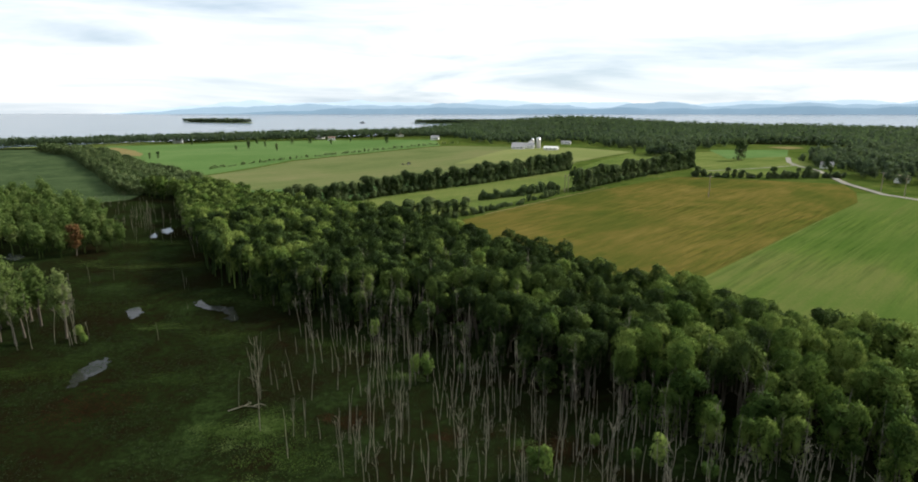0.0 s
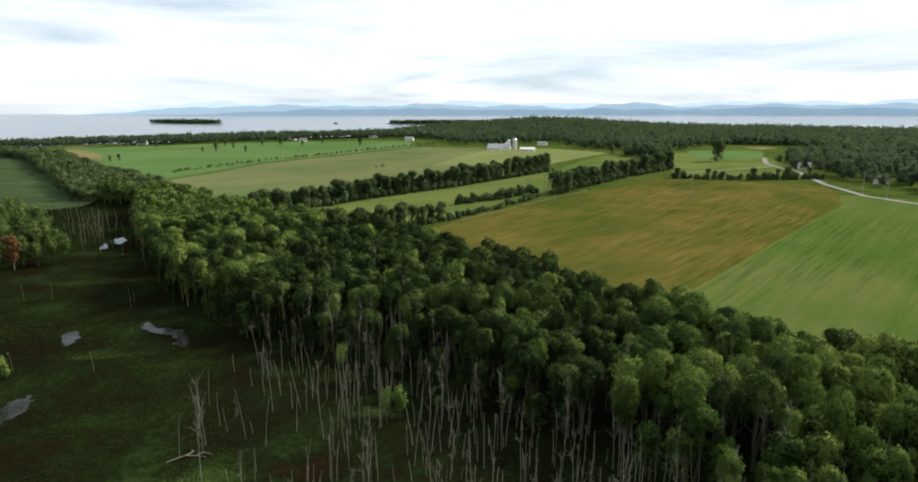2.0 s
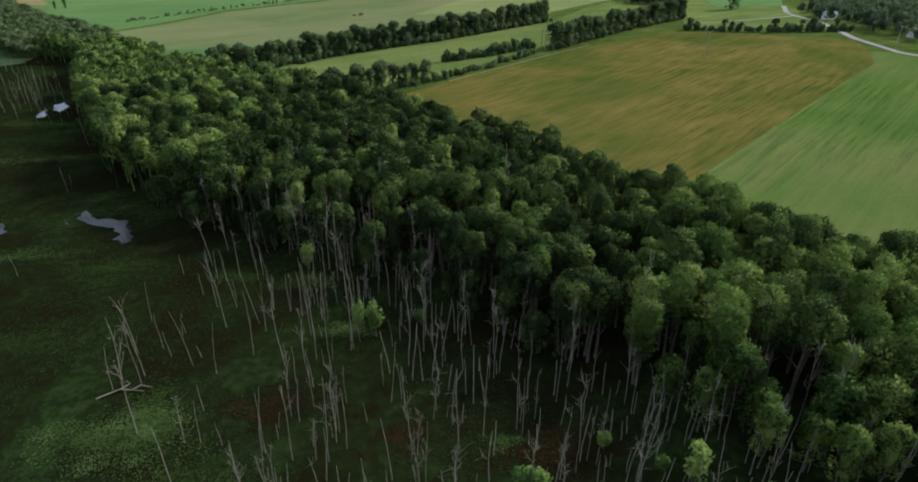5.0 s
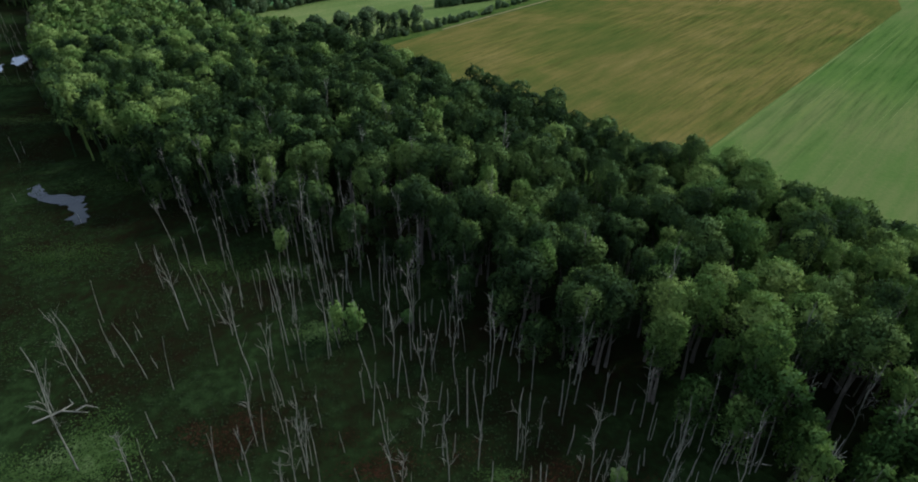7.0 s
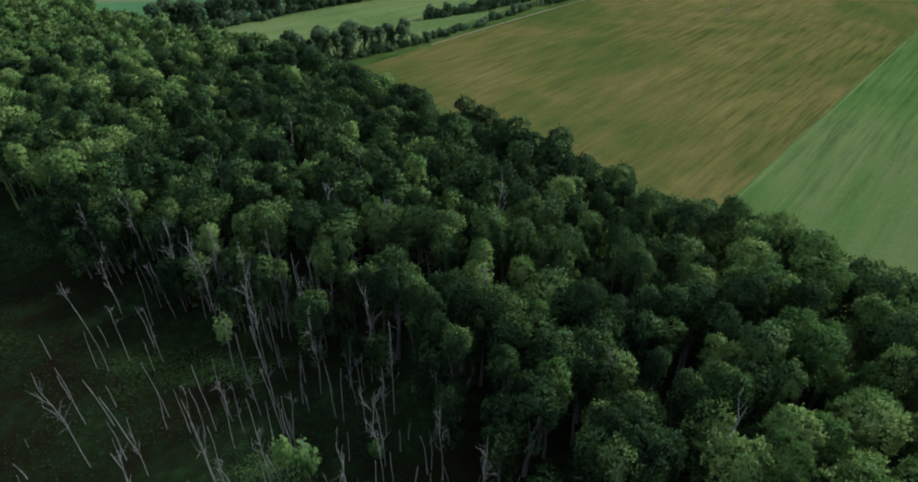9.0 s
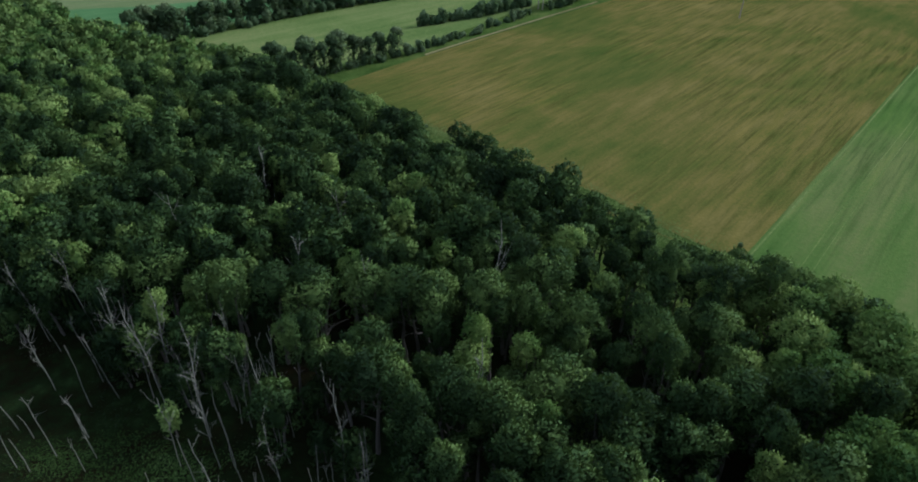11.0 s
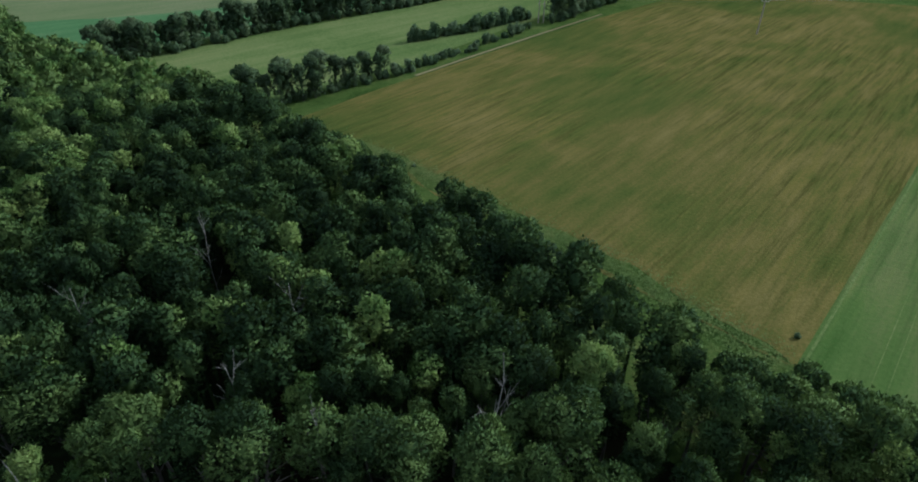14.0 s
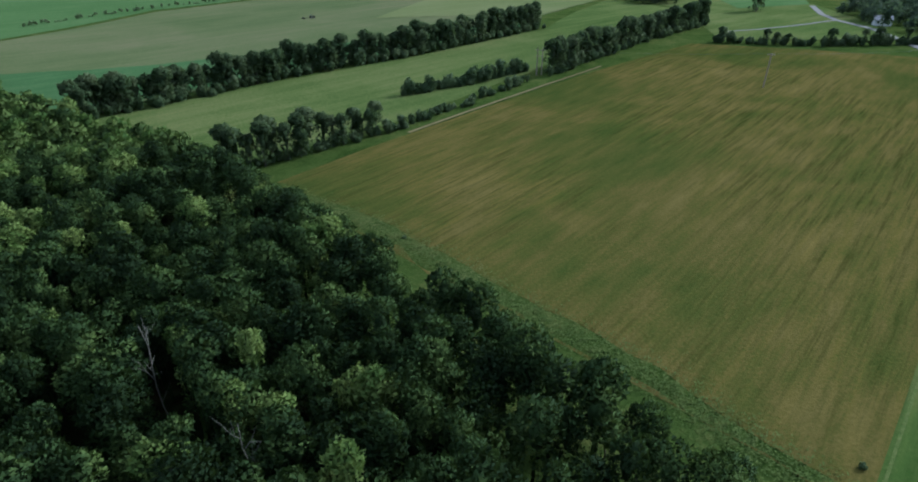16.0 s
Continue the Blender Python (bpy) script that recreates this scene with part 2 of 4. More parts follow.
# Ridge backdrop: blue air haze painted as a steady glow over a dim base.
def hazy_ridge_mat(name, colour):
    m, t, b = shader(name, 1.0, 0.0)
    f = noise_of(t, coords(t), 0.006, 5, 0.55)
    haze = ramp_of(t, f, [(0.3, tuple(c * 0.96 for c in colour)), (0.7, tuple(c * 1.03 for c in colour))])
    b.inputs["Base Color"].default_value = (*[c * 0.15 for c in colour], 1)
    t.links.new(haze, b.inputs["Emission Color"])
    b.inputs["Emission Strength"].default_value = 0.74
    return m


# ---- mesh helpers ----
rng = np.random.default_rng(7)


def mesh_of(name, verts, faces, mat, normals=None, smooth=False):
    """A mesh from an array of places and an array of equally sided faces (or a list of faces)."""
    me = bpy.data.meshes.new(name)
    verts = np.asarray(verts, dtype=np.float32)
    if isinstance(faces, np.ndarray):
        n, k = faces.shape
        me.vertices.add(len(verts))
        me.vertices.foreach_set("co", verts.ravel())
        me.loops.add(n * k)
        me.loops.foreach_set("vertex_index", faces.astype(np.int32).ravel())
        me.polygons.add(n)
        me.polygons.foreach_set("loop_start", np.arange(0, n * k, k, dtype=np.int32))
        me.update(calc_edges=True)
        me.validate()
    else:
        me.from_pydata([tuple(v) for v in verts.tolist()], [], faces)
        me.update()
    if smooth or normals is not None:
        me.polygons.foreach_set("use_smooth", np.ones(len(me.polygons), dtype=bool))
    if normals is not None:
        me.normals_split_custom_set_from_vertices(np.asarray(normals, dtype=np.float32).tolist())
    me.materials.append(mat)
    return me


def part(name, data, mat, parent, label=""):
    """Links a mesh (or a bmesh) as one object under a thing or a part."""
    if isinstance(data, bmesh.types.BMesh):
        me = bpy.data.meshes.new(name)
        data.to_mesh(me)
        data.free()
        me.materials.append(mat)
        data = me
    ob = new(name, data)
    ob.parent = parent
    if label:
        ob["label"] = label
    return ob


def box(bm, x0, y0, z0, x1, y1, z1):
    r = bmesh.ops.create_cube(bm, size=1.0, matrix=Matrix.Translation(((x0 + x1) / 2, (y0 + y1) / 2, (z0 + z1) / 2)) @ Matrix.Diagonal((x1 - x0, y1 - y0, z1 - z0, 1)))
    return r["verts"]


def rod(bm, a, b, r0, r1, sides=8):
    a, b = Vector(a), Vector(b)
    d = b - a
    bmesh.ops.create_cone(bm, cap_ends=True, segments=sides, radius1=r0, radius2=r1, depth=d.length, matrix=Matrix.Translation((a + b) / 2) @ d.to_track_quat("Z", "Y").to_matrix().to_4x4())


def tube(points, radii, sides=6):
    """Places and quads of a bent, tapering limb."""
    points, n = np.asarray(points, float), len(points)
    way = np.gradient(points, axis=0)
    way /= np.linalg.norm(way, axis=1)[:, None] + 1e-9
    side = np.cross(way, (0.31, 0.94, 0.12))
    side /= np.linalg.norm(side, axis=1)[:, None] + 1e-9
    up = np.cross(way, side)
    a = np.linspace(0, 2 * np.pi, sides, endpoint=False)
    v = points[:, None] + (np.cos(a)[None, :, None] * side[:, None] + np.sin(a)[None, :, None] * up[:, None]) * np.asarray(radii)[:, None, None]
    f = [(i * sides + j, i * sides + (j + 1) % sides, (i + 1) * sides + (j + 1) % sides, (i + 1) * sides + j) for i in range(n - 1) for j in range(sides)]
    return v.reshape(-1, 3), np.array(f)


def joined(pieces):
    vs, fs, o = [], [], 0
    for v, f in pieces:
        vs.append(v)
        fs.append(f + o)
        o += len(v)
    return np.concatenate(vs), np.concatenate(fs)


# ---- the lie of the land ----


def smooth01(a, b, v):
    k = np.clip((v - a) / (b - a), 0, 1)
    return k * k * (3 - 2 * k)


def water_level(x, y):
    return 4.0 + np.maximum(np.hypot(x, y) - 1150.0, 0) * 0.011


def land(x, y):
    """Height of the ground: a flat marsh, fields that rise to the right and ahead, a wooded hill, and the lake's bed."""
    x, y = np.asarray(x, float), np.asarray(y, float)
    p = 0.0435 * x + 0.0215 * y - 3.2
    p = 0.5 * (p + np.sqrt(p * p + 3.0))
    p = np.where(p < 8, p, 8 + 6 * np.tanh((p - 8) / 6))
    p = p * smooth01(-700, -60, y)
    d, az = np.hypot(x, y), np.degrees(np.arctan2(x, y))
    p = p + 7.0 * smooth01(620, 960, d) * smooth01(-10, -22, az) * (y > 0)
    hill = 20.0 * np.exp(-((az - 10.5) / 9.0) ** 2) + 5.0 * np.exp(-((az - 27.0) / 13.0) ** 2)
    p = p + hill * smooth01(800, 1450, d) * (y > 0)
    shore = 1180 + 850 * smooth01(-9, 5, az) - 120 * smooth01(-20, -40, az)
    k = smooth01(shore, shore + 160, d) * (y > 0)
    return p * (1 - k) + (water_level(x, y) - 4.0 - 30.0 * smooth01(200, 1200, d - shore)) * k


def grid_lines(lo, hi, centre, half, fine, growth=1.16):
    a, s = [], fine
    v = centre
    while v < hi:
        a.append(v)
        s = fine if v < centre + half else s * growth
        v += s
    a.append(hi)
    s, v = fine, centre - fine
    while v > lo:
        a.append(v)
        s = fine if v > centre - half else s * growth
        v -= s
    a.append(lo)
    return np.array(sorted(a))


def sheet(name, xs, ys, height, mat):
    X, Y = np.meshgrid(xs, ys)
    v = np.stack([X.ravel(), Y.ravel(), height(X, Y).ravel()], 1)
    i = np.arange(len(ys) - 1)[:, None] * len(xs) + np.arange(len(xs) - 1)[None, :]
    f = np.stack([i, i + 1, i + 1 + len(xs), i + len(xs)], -1).reshape(-1, 4)
    return new(name, mesh_of(name, v, f, mat, smooth=True))


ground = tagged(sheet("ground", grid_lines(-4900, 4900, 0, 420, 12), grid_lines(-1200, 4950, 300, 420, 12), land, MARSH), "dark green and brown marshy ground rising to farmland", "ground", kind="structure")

lake_x = np.linspace(-72, 72, 49)
lake_d = np.array([1100, 1200, 1400, 1700, 2100, 2600, 3200, 3900, 4970.0])
A, D = np.meshgrid(np.radians(lake_x), lake_d)
LX, LY = D * np.sin(A), D * np.cos(A)
lv = np.stack([LX.ravel(), LY.ravel(), water_level(LX, LY).ravel()], 1)
li = np.arange(len(lake_d) - 1)[:, None] * len(lake_x) + np.arange(len(lake_x) - 1)[None, :]
lf = np.stack([li, li + 1, li + 1 + len(lake_x), li + len(lake_x)], -1).reshape(-1, 4)
tagged(new("water", mesh_of("water", lv, lf, LAKE, smooth=True)), "wide pale grey lake reflecting the overcast sky", "lake", kind="structure")


def draped(name, corners, mat, lift, label, category, step=14.0):
    """A field, pond or road as a thin sheet that follows the ground."""
    bm = bmesh.new()
    bm.faces.new([bm.verts.new((x, y, 0)) for x, y in corners])
    xs, ys = [c[0] for c in corners], [c[1] for c in corners]
    for lo, hi, n in ((min(xs), max(xs), (1, 0, 0)), (min(ys), max(ys), (0, 1, 0))):
        k = math.floor(lo / step) + 1
        while k * step < hi:
            bmesh.ops.bisect_plane(bm, geom=bm.verts[:] + bm.edges[:] + bm.faces[:], plane_co=Vector(n) * k * step, plane_no=n)
            k += 1
    bmesh.ops.triangulate(bm, faces=bm.faces[:])
    for v in bm.verts:
        v.co.z = float(land(v.co.x, v.co.y)) + lift
    for f in bm.faces:
        f.smooth = True
        if f.normal.z < 0:
            f.normal_flip()
    me = bpy.data.meshes.new(name)
    bm.to_mesh(me)
    bm.free()
    me.materials.append(mat)
    return tagged(new(name, me), label, category, kind="structure")


def wavy(corners, amount, every, seed):
    """The same outline with an uneven edge."""
    r, out = np.random.default_rng(seed), []
    for (x0, y0), (x1, y1) in zip(corners, corners[1:] + corners[:1]):
        n = max(1, int(math.hypot(x1 - x0, y1 - y0) / every))
        for i in range(n):
            out.append((x0 + (x1 - x0) * i / n + r.normal(0, amount) * (i > 0), y0 + (y1 - y0) * i / n + r.normal(0, amount) * (i > 0)))
    return out


def strip(points, width):
    """The outline of a track along a bent line."""
    a, b = [], []
    for i, (x, y) in enumerate(points):
        x0, y0 = points[max(i - 1, 0)]
        x1, y1 = points[min(i + 1, len(points) - 1)]
        l = math.hypot(x1 - x0, y1 - y0)
        nx, ny = -(y1 - y0) / l * width / 2, (x1 - x0) / l * width / 2
        a.append((x + nx, y + ny))
        b.append((x - nx, y - ny))
    return a + b[::-1]


# ---- fields, tracks, ponds ----
draped("grassland", [(-30, 250), (0, 205), (36, 160), (60, 120), (120, 90), (300, 60), (520, 120), (420, 420), (520, 760), (200, 900), (0, 1100), (-300, 1080), (-620, 920), (-412, 640), (-258, 486), (-152, 358), (-104, 326), (-62, 290)], ROUGH_GRASS, 0.08, "rough green grassland around the fields", "grass", 20)
draped("wet_meadow", wavy([(-590, 800), (-466, 706), (-330, 545), (-244, 425), (-226, 388), (-262, 352), (-330, 322), (-420, 300), (-800, 350), (-1000, 760)], 4, 18, 8), WET_MEADOW, 0.10, "open green wet meadow beyond the marsh", "grass", 25)
draped("field_margin", wavy([(-24, 262), (4, 226), (30, 196), (43, 180), (56, 158), (64, 146), (70, 150), (66, 168), (24, 246), (-8, 286)], 1.2, 9, 3), ROUGH_GRASS, 0.14, "rough dark green grass margin beside the wood", "grass")
draped("stubble_field", [(62, 166), (211, 298), (232, 330), (248, 366), (205, 395), (160, 420), (70, 352), (2, 294), (-21, 272)] + wavy([(-21, 272), (10, 242), (33, 211), (49, 191), (62, 166)], 0.7, 5, 4)[1:-6], STUBBLE, 0.19, "tan and green mown hayfield with worked streaks", "field")
draped("clover_field", [(62, 166), (211, 298), (232, 330), (330, 250), (420, 150), (260, 90), (132, 100), (96, 116), (74, 134), (64, 150)], CLOVER, 0.19, "bright green striped hayfield beside the tan field", "field")
draped("strip_meadow", wavy([(-104, 342), (-78, 318), (-36, 284), (10, 318), (66, 374), (120, 432), (190, 492), (216, 560), (190, 640), (118, 520), (100, 484), (25, 426), (-45, 384)], 0.8, 14, 5), MEADOW, 0.22, "pale green meadow strip between two hedgerows", "field")
draped("long_hayfield", [(-154, 362), (-108, 352), (20, 442), (98, 504), (110, 540), (200, 660), (150, 740), (60, 770), (-20, 800), (-190, 660), (-252, 488)], HAYFIELD, 0.24, "large faded green hayfield below the farm", "field", 20)
draped("cut_hayfield", [(-5, 560), (112, 545), (196, 655), (150, 735), (70, 740)], PALE_MEADOW, 0.42, "lighter green cut stretch of the hayfield", "field", 20)
draped("green_strip", wavy([(-152, 364), (-108, 353), (20, 443), (97, 503), (92, 512), (24, 489), (-42, 458), (-110, 436), (-190, 424)], 1.0, 14, 9), LUSH, 0.40, "lush green strip of the hayfield by the hedgerow", "field", 20)
draped("pasture", [(-256, 496), (-196, 670), (-26, 812), (-40, 960), (-230, 1020), (-400, 960), (-540, 880), (-420, 660), (-300, 540)], BRIGHT, 0.24, "vivid green pasture with scattered trees", "field", 20)
draped("straw_patch", wavy([(-529, 832), (-425, 722), (-385, 700), (-415, 752), (-505, 848)], 3, 20, 6), STRAW, 0.45, "tan patch of cut straw at the pasture", "field", 20)
draped("far_meadow", [(180, 430), (270, 410), (310, 500), (340, 590), (300, 660), (200, 640), (222, 560), (198, 494)], MEADOW, 0.24, "green meadow around a lone tree", "field", 20)
draped("far_pasture", [(262, 560), (335, 585), (395, 690), (300, 690)], BRIGHT, 0.42, "bright green far pasture beside the track", "field", 20)
draped("tan_clearing", [(400, 700), (436, 722), (432, 752), (396, 742)], STRAW, 0.5, "small tan clearing in the woods", "field", 20)
draped("far_left_meadow", [(-900, 860), (-640, 840), (-520, 900), (-500, 1000), (-640, 1040), (-900, 1000)], MEADOW, 0.3, "distant green meadow", "field", 25)
draped("field_track", strip([(14, 305.5), (36, 325), (70, 354), (84, 365.5), (100, 379)], 1.3), STRAW, 0.34, "narrow tan track worn along the hedge", "track")
for off in (7.6, 9.4, 25.0, 26.8):
    draped("wheel_track", strip([(63 + off * 0.66 + k * 149, 166 - off * 0.75 + k * 132 + 0.5 * math.sin(9 * k)) for k in (0.0, 0.12, 0.25, 0.4, 0.6, 0.8, 0.97)], 0.16), MEADOW, 0.24, "pale wheel track pressed into the green hayfield", "track")
draped("field_boundary", strip([(63, 166), (110, 207.5), (160, 252), (211, 297.5)], 0.40), MEADOW, 0.25, "narrow pale boundary strip between the fields", "track")
draped("road", strip([(330, 575), (300, 520), (289, 490), (283, 450), (268, 412), (252, 370), (242, 322), (252, 280), (290, 230), (350, 170)], 4.2), GRAVEL, 0.36, "pale gravel country road", "road")
draped("side_track", strip([(289, 490), (250, 470), (216, 456), (196, 452)], 2.2), GRAVEL, 0.4, "pale gravel side track", "road")
for outline, seed, label in (
        ([(-85.6, 113.7), (-88.3, 119.6), (-88.7, 126), (-87, 129.7), (-83.8, 127.6), (-82.6, 123), (-84.2, 119), (-84, 114.2)], 1, "small grey pool of open marsh water"),
        ([(-84, 170.7), (-82.5, 173), (-78, 168), (-70.3, 166.8), (-64, 157), (-65.5, 153.7), (-70.6, 162), (-77.7, 164.8)], 2, "branching grey pool of open marsh water"),
        ([(-98.5, 159.7), (-100.5, 165), (-98.8, 167), (-94.8, 161), (-94.7, 156.3)], 3, "little grey marsh pool"),
        ([(-150.5, 271), (-150, 276.6), (-144.6, 266), (-146.7, 264.5)], 4, "bright round marsh pool"),
        ([(-152, 285), (-150, 289.7), (-144, 282), (-143, 274), (-148.5, 278)], 5, "bright round marsh pool"),
        ([(-190, 228), (-191, 236), (-180.5, 230), (-178.4, 222)], 6, "pool of open marsh water among reeds"),
        ([(-214.6, 261), (-223, 281), (-209.7, 267.5), (-205.7, 255)], 7, "pool of open marsh water among reeds")):
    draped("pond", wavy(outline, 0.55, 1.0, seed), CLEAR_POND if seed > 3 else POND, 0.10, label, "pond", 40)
DUCKWEED, RUSTY, GREEN = (LILY, "duckweed", "light green duckweed and sedge patch on the marsh"), (RUST_SEDGE, "rust_sedge", "rust-brown sedge patch on the dark marsh"), (MARSH_GRASS, "marsh_grass", "green marsh grass in a loose patch")
for cx, cy, rx_, ry_, seed, thick, (mat, name, label) in (
        (-38, 99, 5.5, 6, 11, 210, DUCKWEED), (-12, 118.5, 4, 2, 12, 190, DUCKWEED), (-47, 96, 5, 3, 13, 130, DUCKWEED), (-30, 88, 6, 4, 14, 110, DUCKWEED), (11, 91.5, 2.2, 1.6, 21, 160, DUCKWEED),
        (-64, 172, 10, 5, 16, 60, DUCKWEED), (-120, 215, 22, 6, 17, 50, DUCKWEED), (-140, 255, 18, 6, 18, 50, DUCKWEED), (-20, 135, 6, 3, 19, 90, DUCKWEED), (-80, 150, 9, 3, 20, 60, DUCKWEED),
        (-99, 123, 11, 5, 22, 120, GREEN), (-62, 143, 9, 4, 23, 110, GREEN), (-30, 137, 8, 4, 24, 130, GREEN), (-66, 118, 10, 4, 25, 60, GREEN), (-110, 165, 14, 6, 26, 60, GREEN),
        (-21, 101, 4, 3, 27, 150, RUSTY), (17, 90, 7, 3, 28, 130, RUSTY), (-2, 95, 6, 3, 29, 90, RUSTY), (-76, 104, 9, 5, 30, 70, RUSTY)):
    rr = np.random.default_rng(seed)
    n = int(rx_ * ry_ * thick)
    lump = rr.normal(0, 0.55, (14, 2))
    at = lump[rr.integers(0, 14, n)] + rr.normal(0, 0.28, (n, 2))
    px, py, pr = cx + rx_ * at[:, 0], cy + ry_ * at[:, 1], rr.uniform(0.05, 0.15, n)
    ang = rr.uniform(0, 6.28, n)[:, None] + np.linspace(0, 2 * np.pi, 3, endpoint=False)[None]
    rad = pr[:, None] * rr.uniform(0.7, 1.3, (n, 3))
    v = np.stack([px[:, None] + rad * np.cos(ang), py[:, None] + rad * np.sin(ang), (land(px, py) + rr.uniform(0.05, 0.14, n))[:, None] + rr.uniform(0, 0.08, (n, 3))], -1).reshape(-1, 3)
    tagged(new(name, mesh_of(name, v, np.arange(n * 3).reshape(-1, 3), mat, np.tile((0.0, 0.0, 1.0), (n * 3, 1)))), label, "marsh plants", kind="stuff")

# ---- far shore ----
# The ridge colours are haze tones, paler with distance.
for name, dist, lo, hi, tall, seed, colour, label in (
        ("far_ridge", 4880.0, -33, 60, 150.0, 3, (0.64, 0.80, 0.93), "distant mountain range in painted pale blue haze"),
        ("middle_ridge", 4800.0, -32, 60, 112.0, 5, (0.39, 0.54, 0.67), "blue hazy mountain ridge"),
        ("near_ridge", 4720.0, -24, 62, 70.0, 9, (0.26, 0.39, 0.51), "wooded far shore hills in painted blue-grey haze")):
    az = np.linspace(lo, hi, 260)
    base = dist * 0 + 4 + (dist - 1150) * 0.011
    prof = np.array([noise.fractal(Vector((a * 0.16 + seed * 7.3, seed, 0)), 0.9, 2.0, 6) for a in az.tolist()])
    env = smooth01(lo, lo + 14, az)
    z = base + tall * env * np.clip(0.62 + 0.30 * prof, 0.05, 1.2)
    rows_ = []
    for k, back in ((0.0, 0), (0.45, 22), (0.8, 45), (1.0, 70)):
        d = dist - 70 + back
        rows_.append(np.stack([d * np.sin(np.radians(az)), d * np.cos(np.radians(az)), base - 2 + (z - base) * k], 1))
    n = len(az)
    i = np.arange(3)[:, None] * n + np.arange(n - 1)[None, :]
    tagged(new("backdrop_" + name, mesh_of(name, np.concatenate(rows_), np.stack([i, i + 1, i + 1 + n, i + n], -1).reshape(-1, 4), hazy_ridge_mat(name + "_mat", colour), smooth=True)), label, "mountains", kind="structure")

# ---- trees ----


def crown_cloud(r, height, radius, lobes, leaves, size, base=0.35, core=True, tumble=0.55):
    """Leaf sprays set over several uneven lobes: places, quads and the way each faces."""
    cz = height * (base + 1) / 2
    rz = height * (1 - base) / 2
    c, rad = [np.array((0, 0, cz + rz * 0.1))], [radius * (0.55 if lobes < 20 else 0.42)]
    small = (0.30, 0.50) if lobes < 14 else (0.17, 0.34) if lobes < 20 else (0.15, 0.30)
    for i in range(lobes - 1):
        a = r.uniform(0, 2 * np.pi)
        u = r.uniform(-0.75, 0.95)
        k = math.sqrt(max(0, 1 - u * u)) * r.uniform(0.45, 0.82) * (0.50 + 0.50 * float(smooth01(-0.75, 0.15, u)))
        c.append(np.array((radius * k * math.cos(a), radius * k * math.sin(a), cz + rz * u * 0.80)))
        rad.append(radius * r.uniform(*small))
    c, rad = np.array(c), np.array(rad)
    w = rad ** 2
    pick = r.choice(len(c), size=int(leaves * 1.7), p=w / w.sum())
    out = r.normal(size=(len(pick), 3))
    out[:, 2] += 0.25
    out /= np.linalg.norm(out, axis=1)[:, None]
    tall = r.uniform(0.9, 1.55, len(c))[pick]
    far_out = r.uniform(0.5, 1.0, len(pick)) ** 0.5 * r.uniform(0.86, 1.34, len(pick))
    p = c[pick] + out * (rad[pick] * far_out)[:, None] * np.stack([tall * 0 + 1, tall * 0 + 1, tall], 1)
    stray = r.uniform(0, 1, len(pick)) < (0.14 if lobes >= 20 else 0.24 if leaves > 200 else 0.0)
    belly = np.where(out[:, 2] > 0, 1.0, 0.62 + 0.25 * (1 + out[:, 2])) * r.uniform(0.70, 1.04, len(pick))
    p[stray] = np.array((0, 0, cz)) + out[stray] * belly[stray][:, None] * np.array((radius * 0.88, radius * 0.88, rz))
    if leaves > 2000:
        # shoots that stand out of the crown's upper surface
        shoots = 110
        root = r.integers(0, len(p), shoots)
        way = out[root] * 0.7 + np.array((0, 0, 0.8)) + r.normal(0, 0.3, (shoots, 3))
        way /= np.linalg.norm(way, axis=1)[:, None]
        which = r.integers(0, shoots, int(leaves * 0.30))
        slot = r.permutation(len(p))[:len(which)]
        step = r.uniform(0, 1, len(which))
        p[slot] = p[root[which]] + way[which] * (step * r.uniform(0.7, 1.5, shoots)[which])[:, None] + r.normal(0, 0.13, (len(which), 3)) * (1.15 - step)[:, None]
        out[slot] = way[which] * 0.6 + r.normal(0, 0.5, (len(which), 3))
        out[slot] /= np.linalg.norm(out[slot], axis=1)[:, None]
    inside = np.zeros(len(p), bool)
    for k in range(len(c)):
        inside |= (np.linalg.norm(p - c[k], axis=1) < rad[k] * 0.60) & (pick != k)
    keep = r.permutation(np.flatnonzero(~inside))[:leaves]
    p, out = p[keep], out[keep]
    n = len(p)
    face = out + r.normal(0, tumble, (n, 3))
    face /= np.linalg.norm(face, axis=1)[:, None]
    s = np.cross(face, r.normal(size=(n, 3)))
    s /= np.linalg.norm(s, axis=1)[:, None]
    t = np.cross(face, s)
    sz = size * r.uniform(0.6, 1.3, n)[:, None]
    quad = np.stack([p - s * sz - t * sz * 0.5, p + s * sz - t * sz * 0.35 + face * sz * 0.2, p + t * sz * 1.1], 1).reshape(-1, 3)
    faces = np.arange(n * 3).reshape(-1, 3)
    whole = p - np.array((0, 0, cz - rz * 0.5))
    whole /= np.linalg.norm(whole, axis=1)[:, None]
    nrm = out * 0.62 + whole * 0.08 + face * 0.60
    nrm /= np.linalg.norm(nrm, axis=1)[:, None]
    nrm = np.repeat(nrm, 3, axis=0)
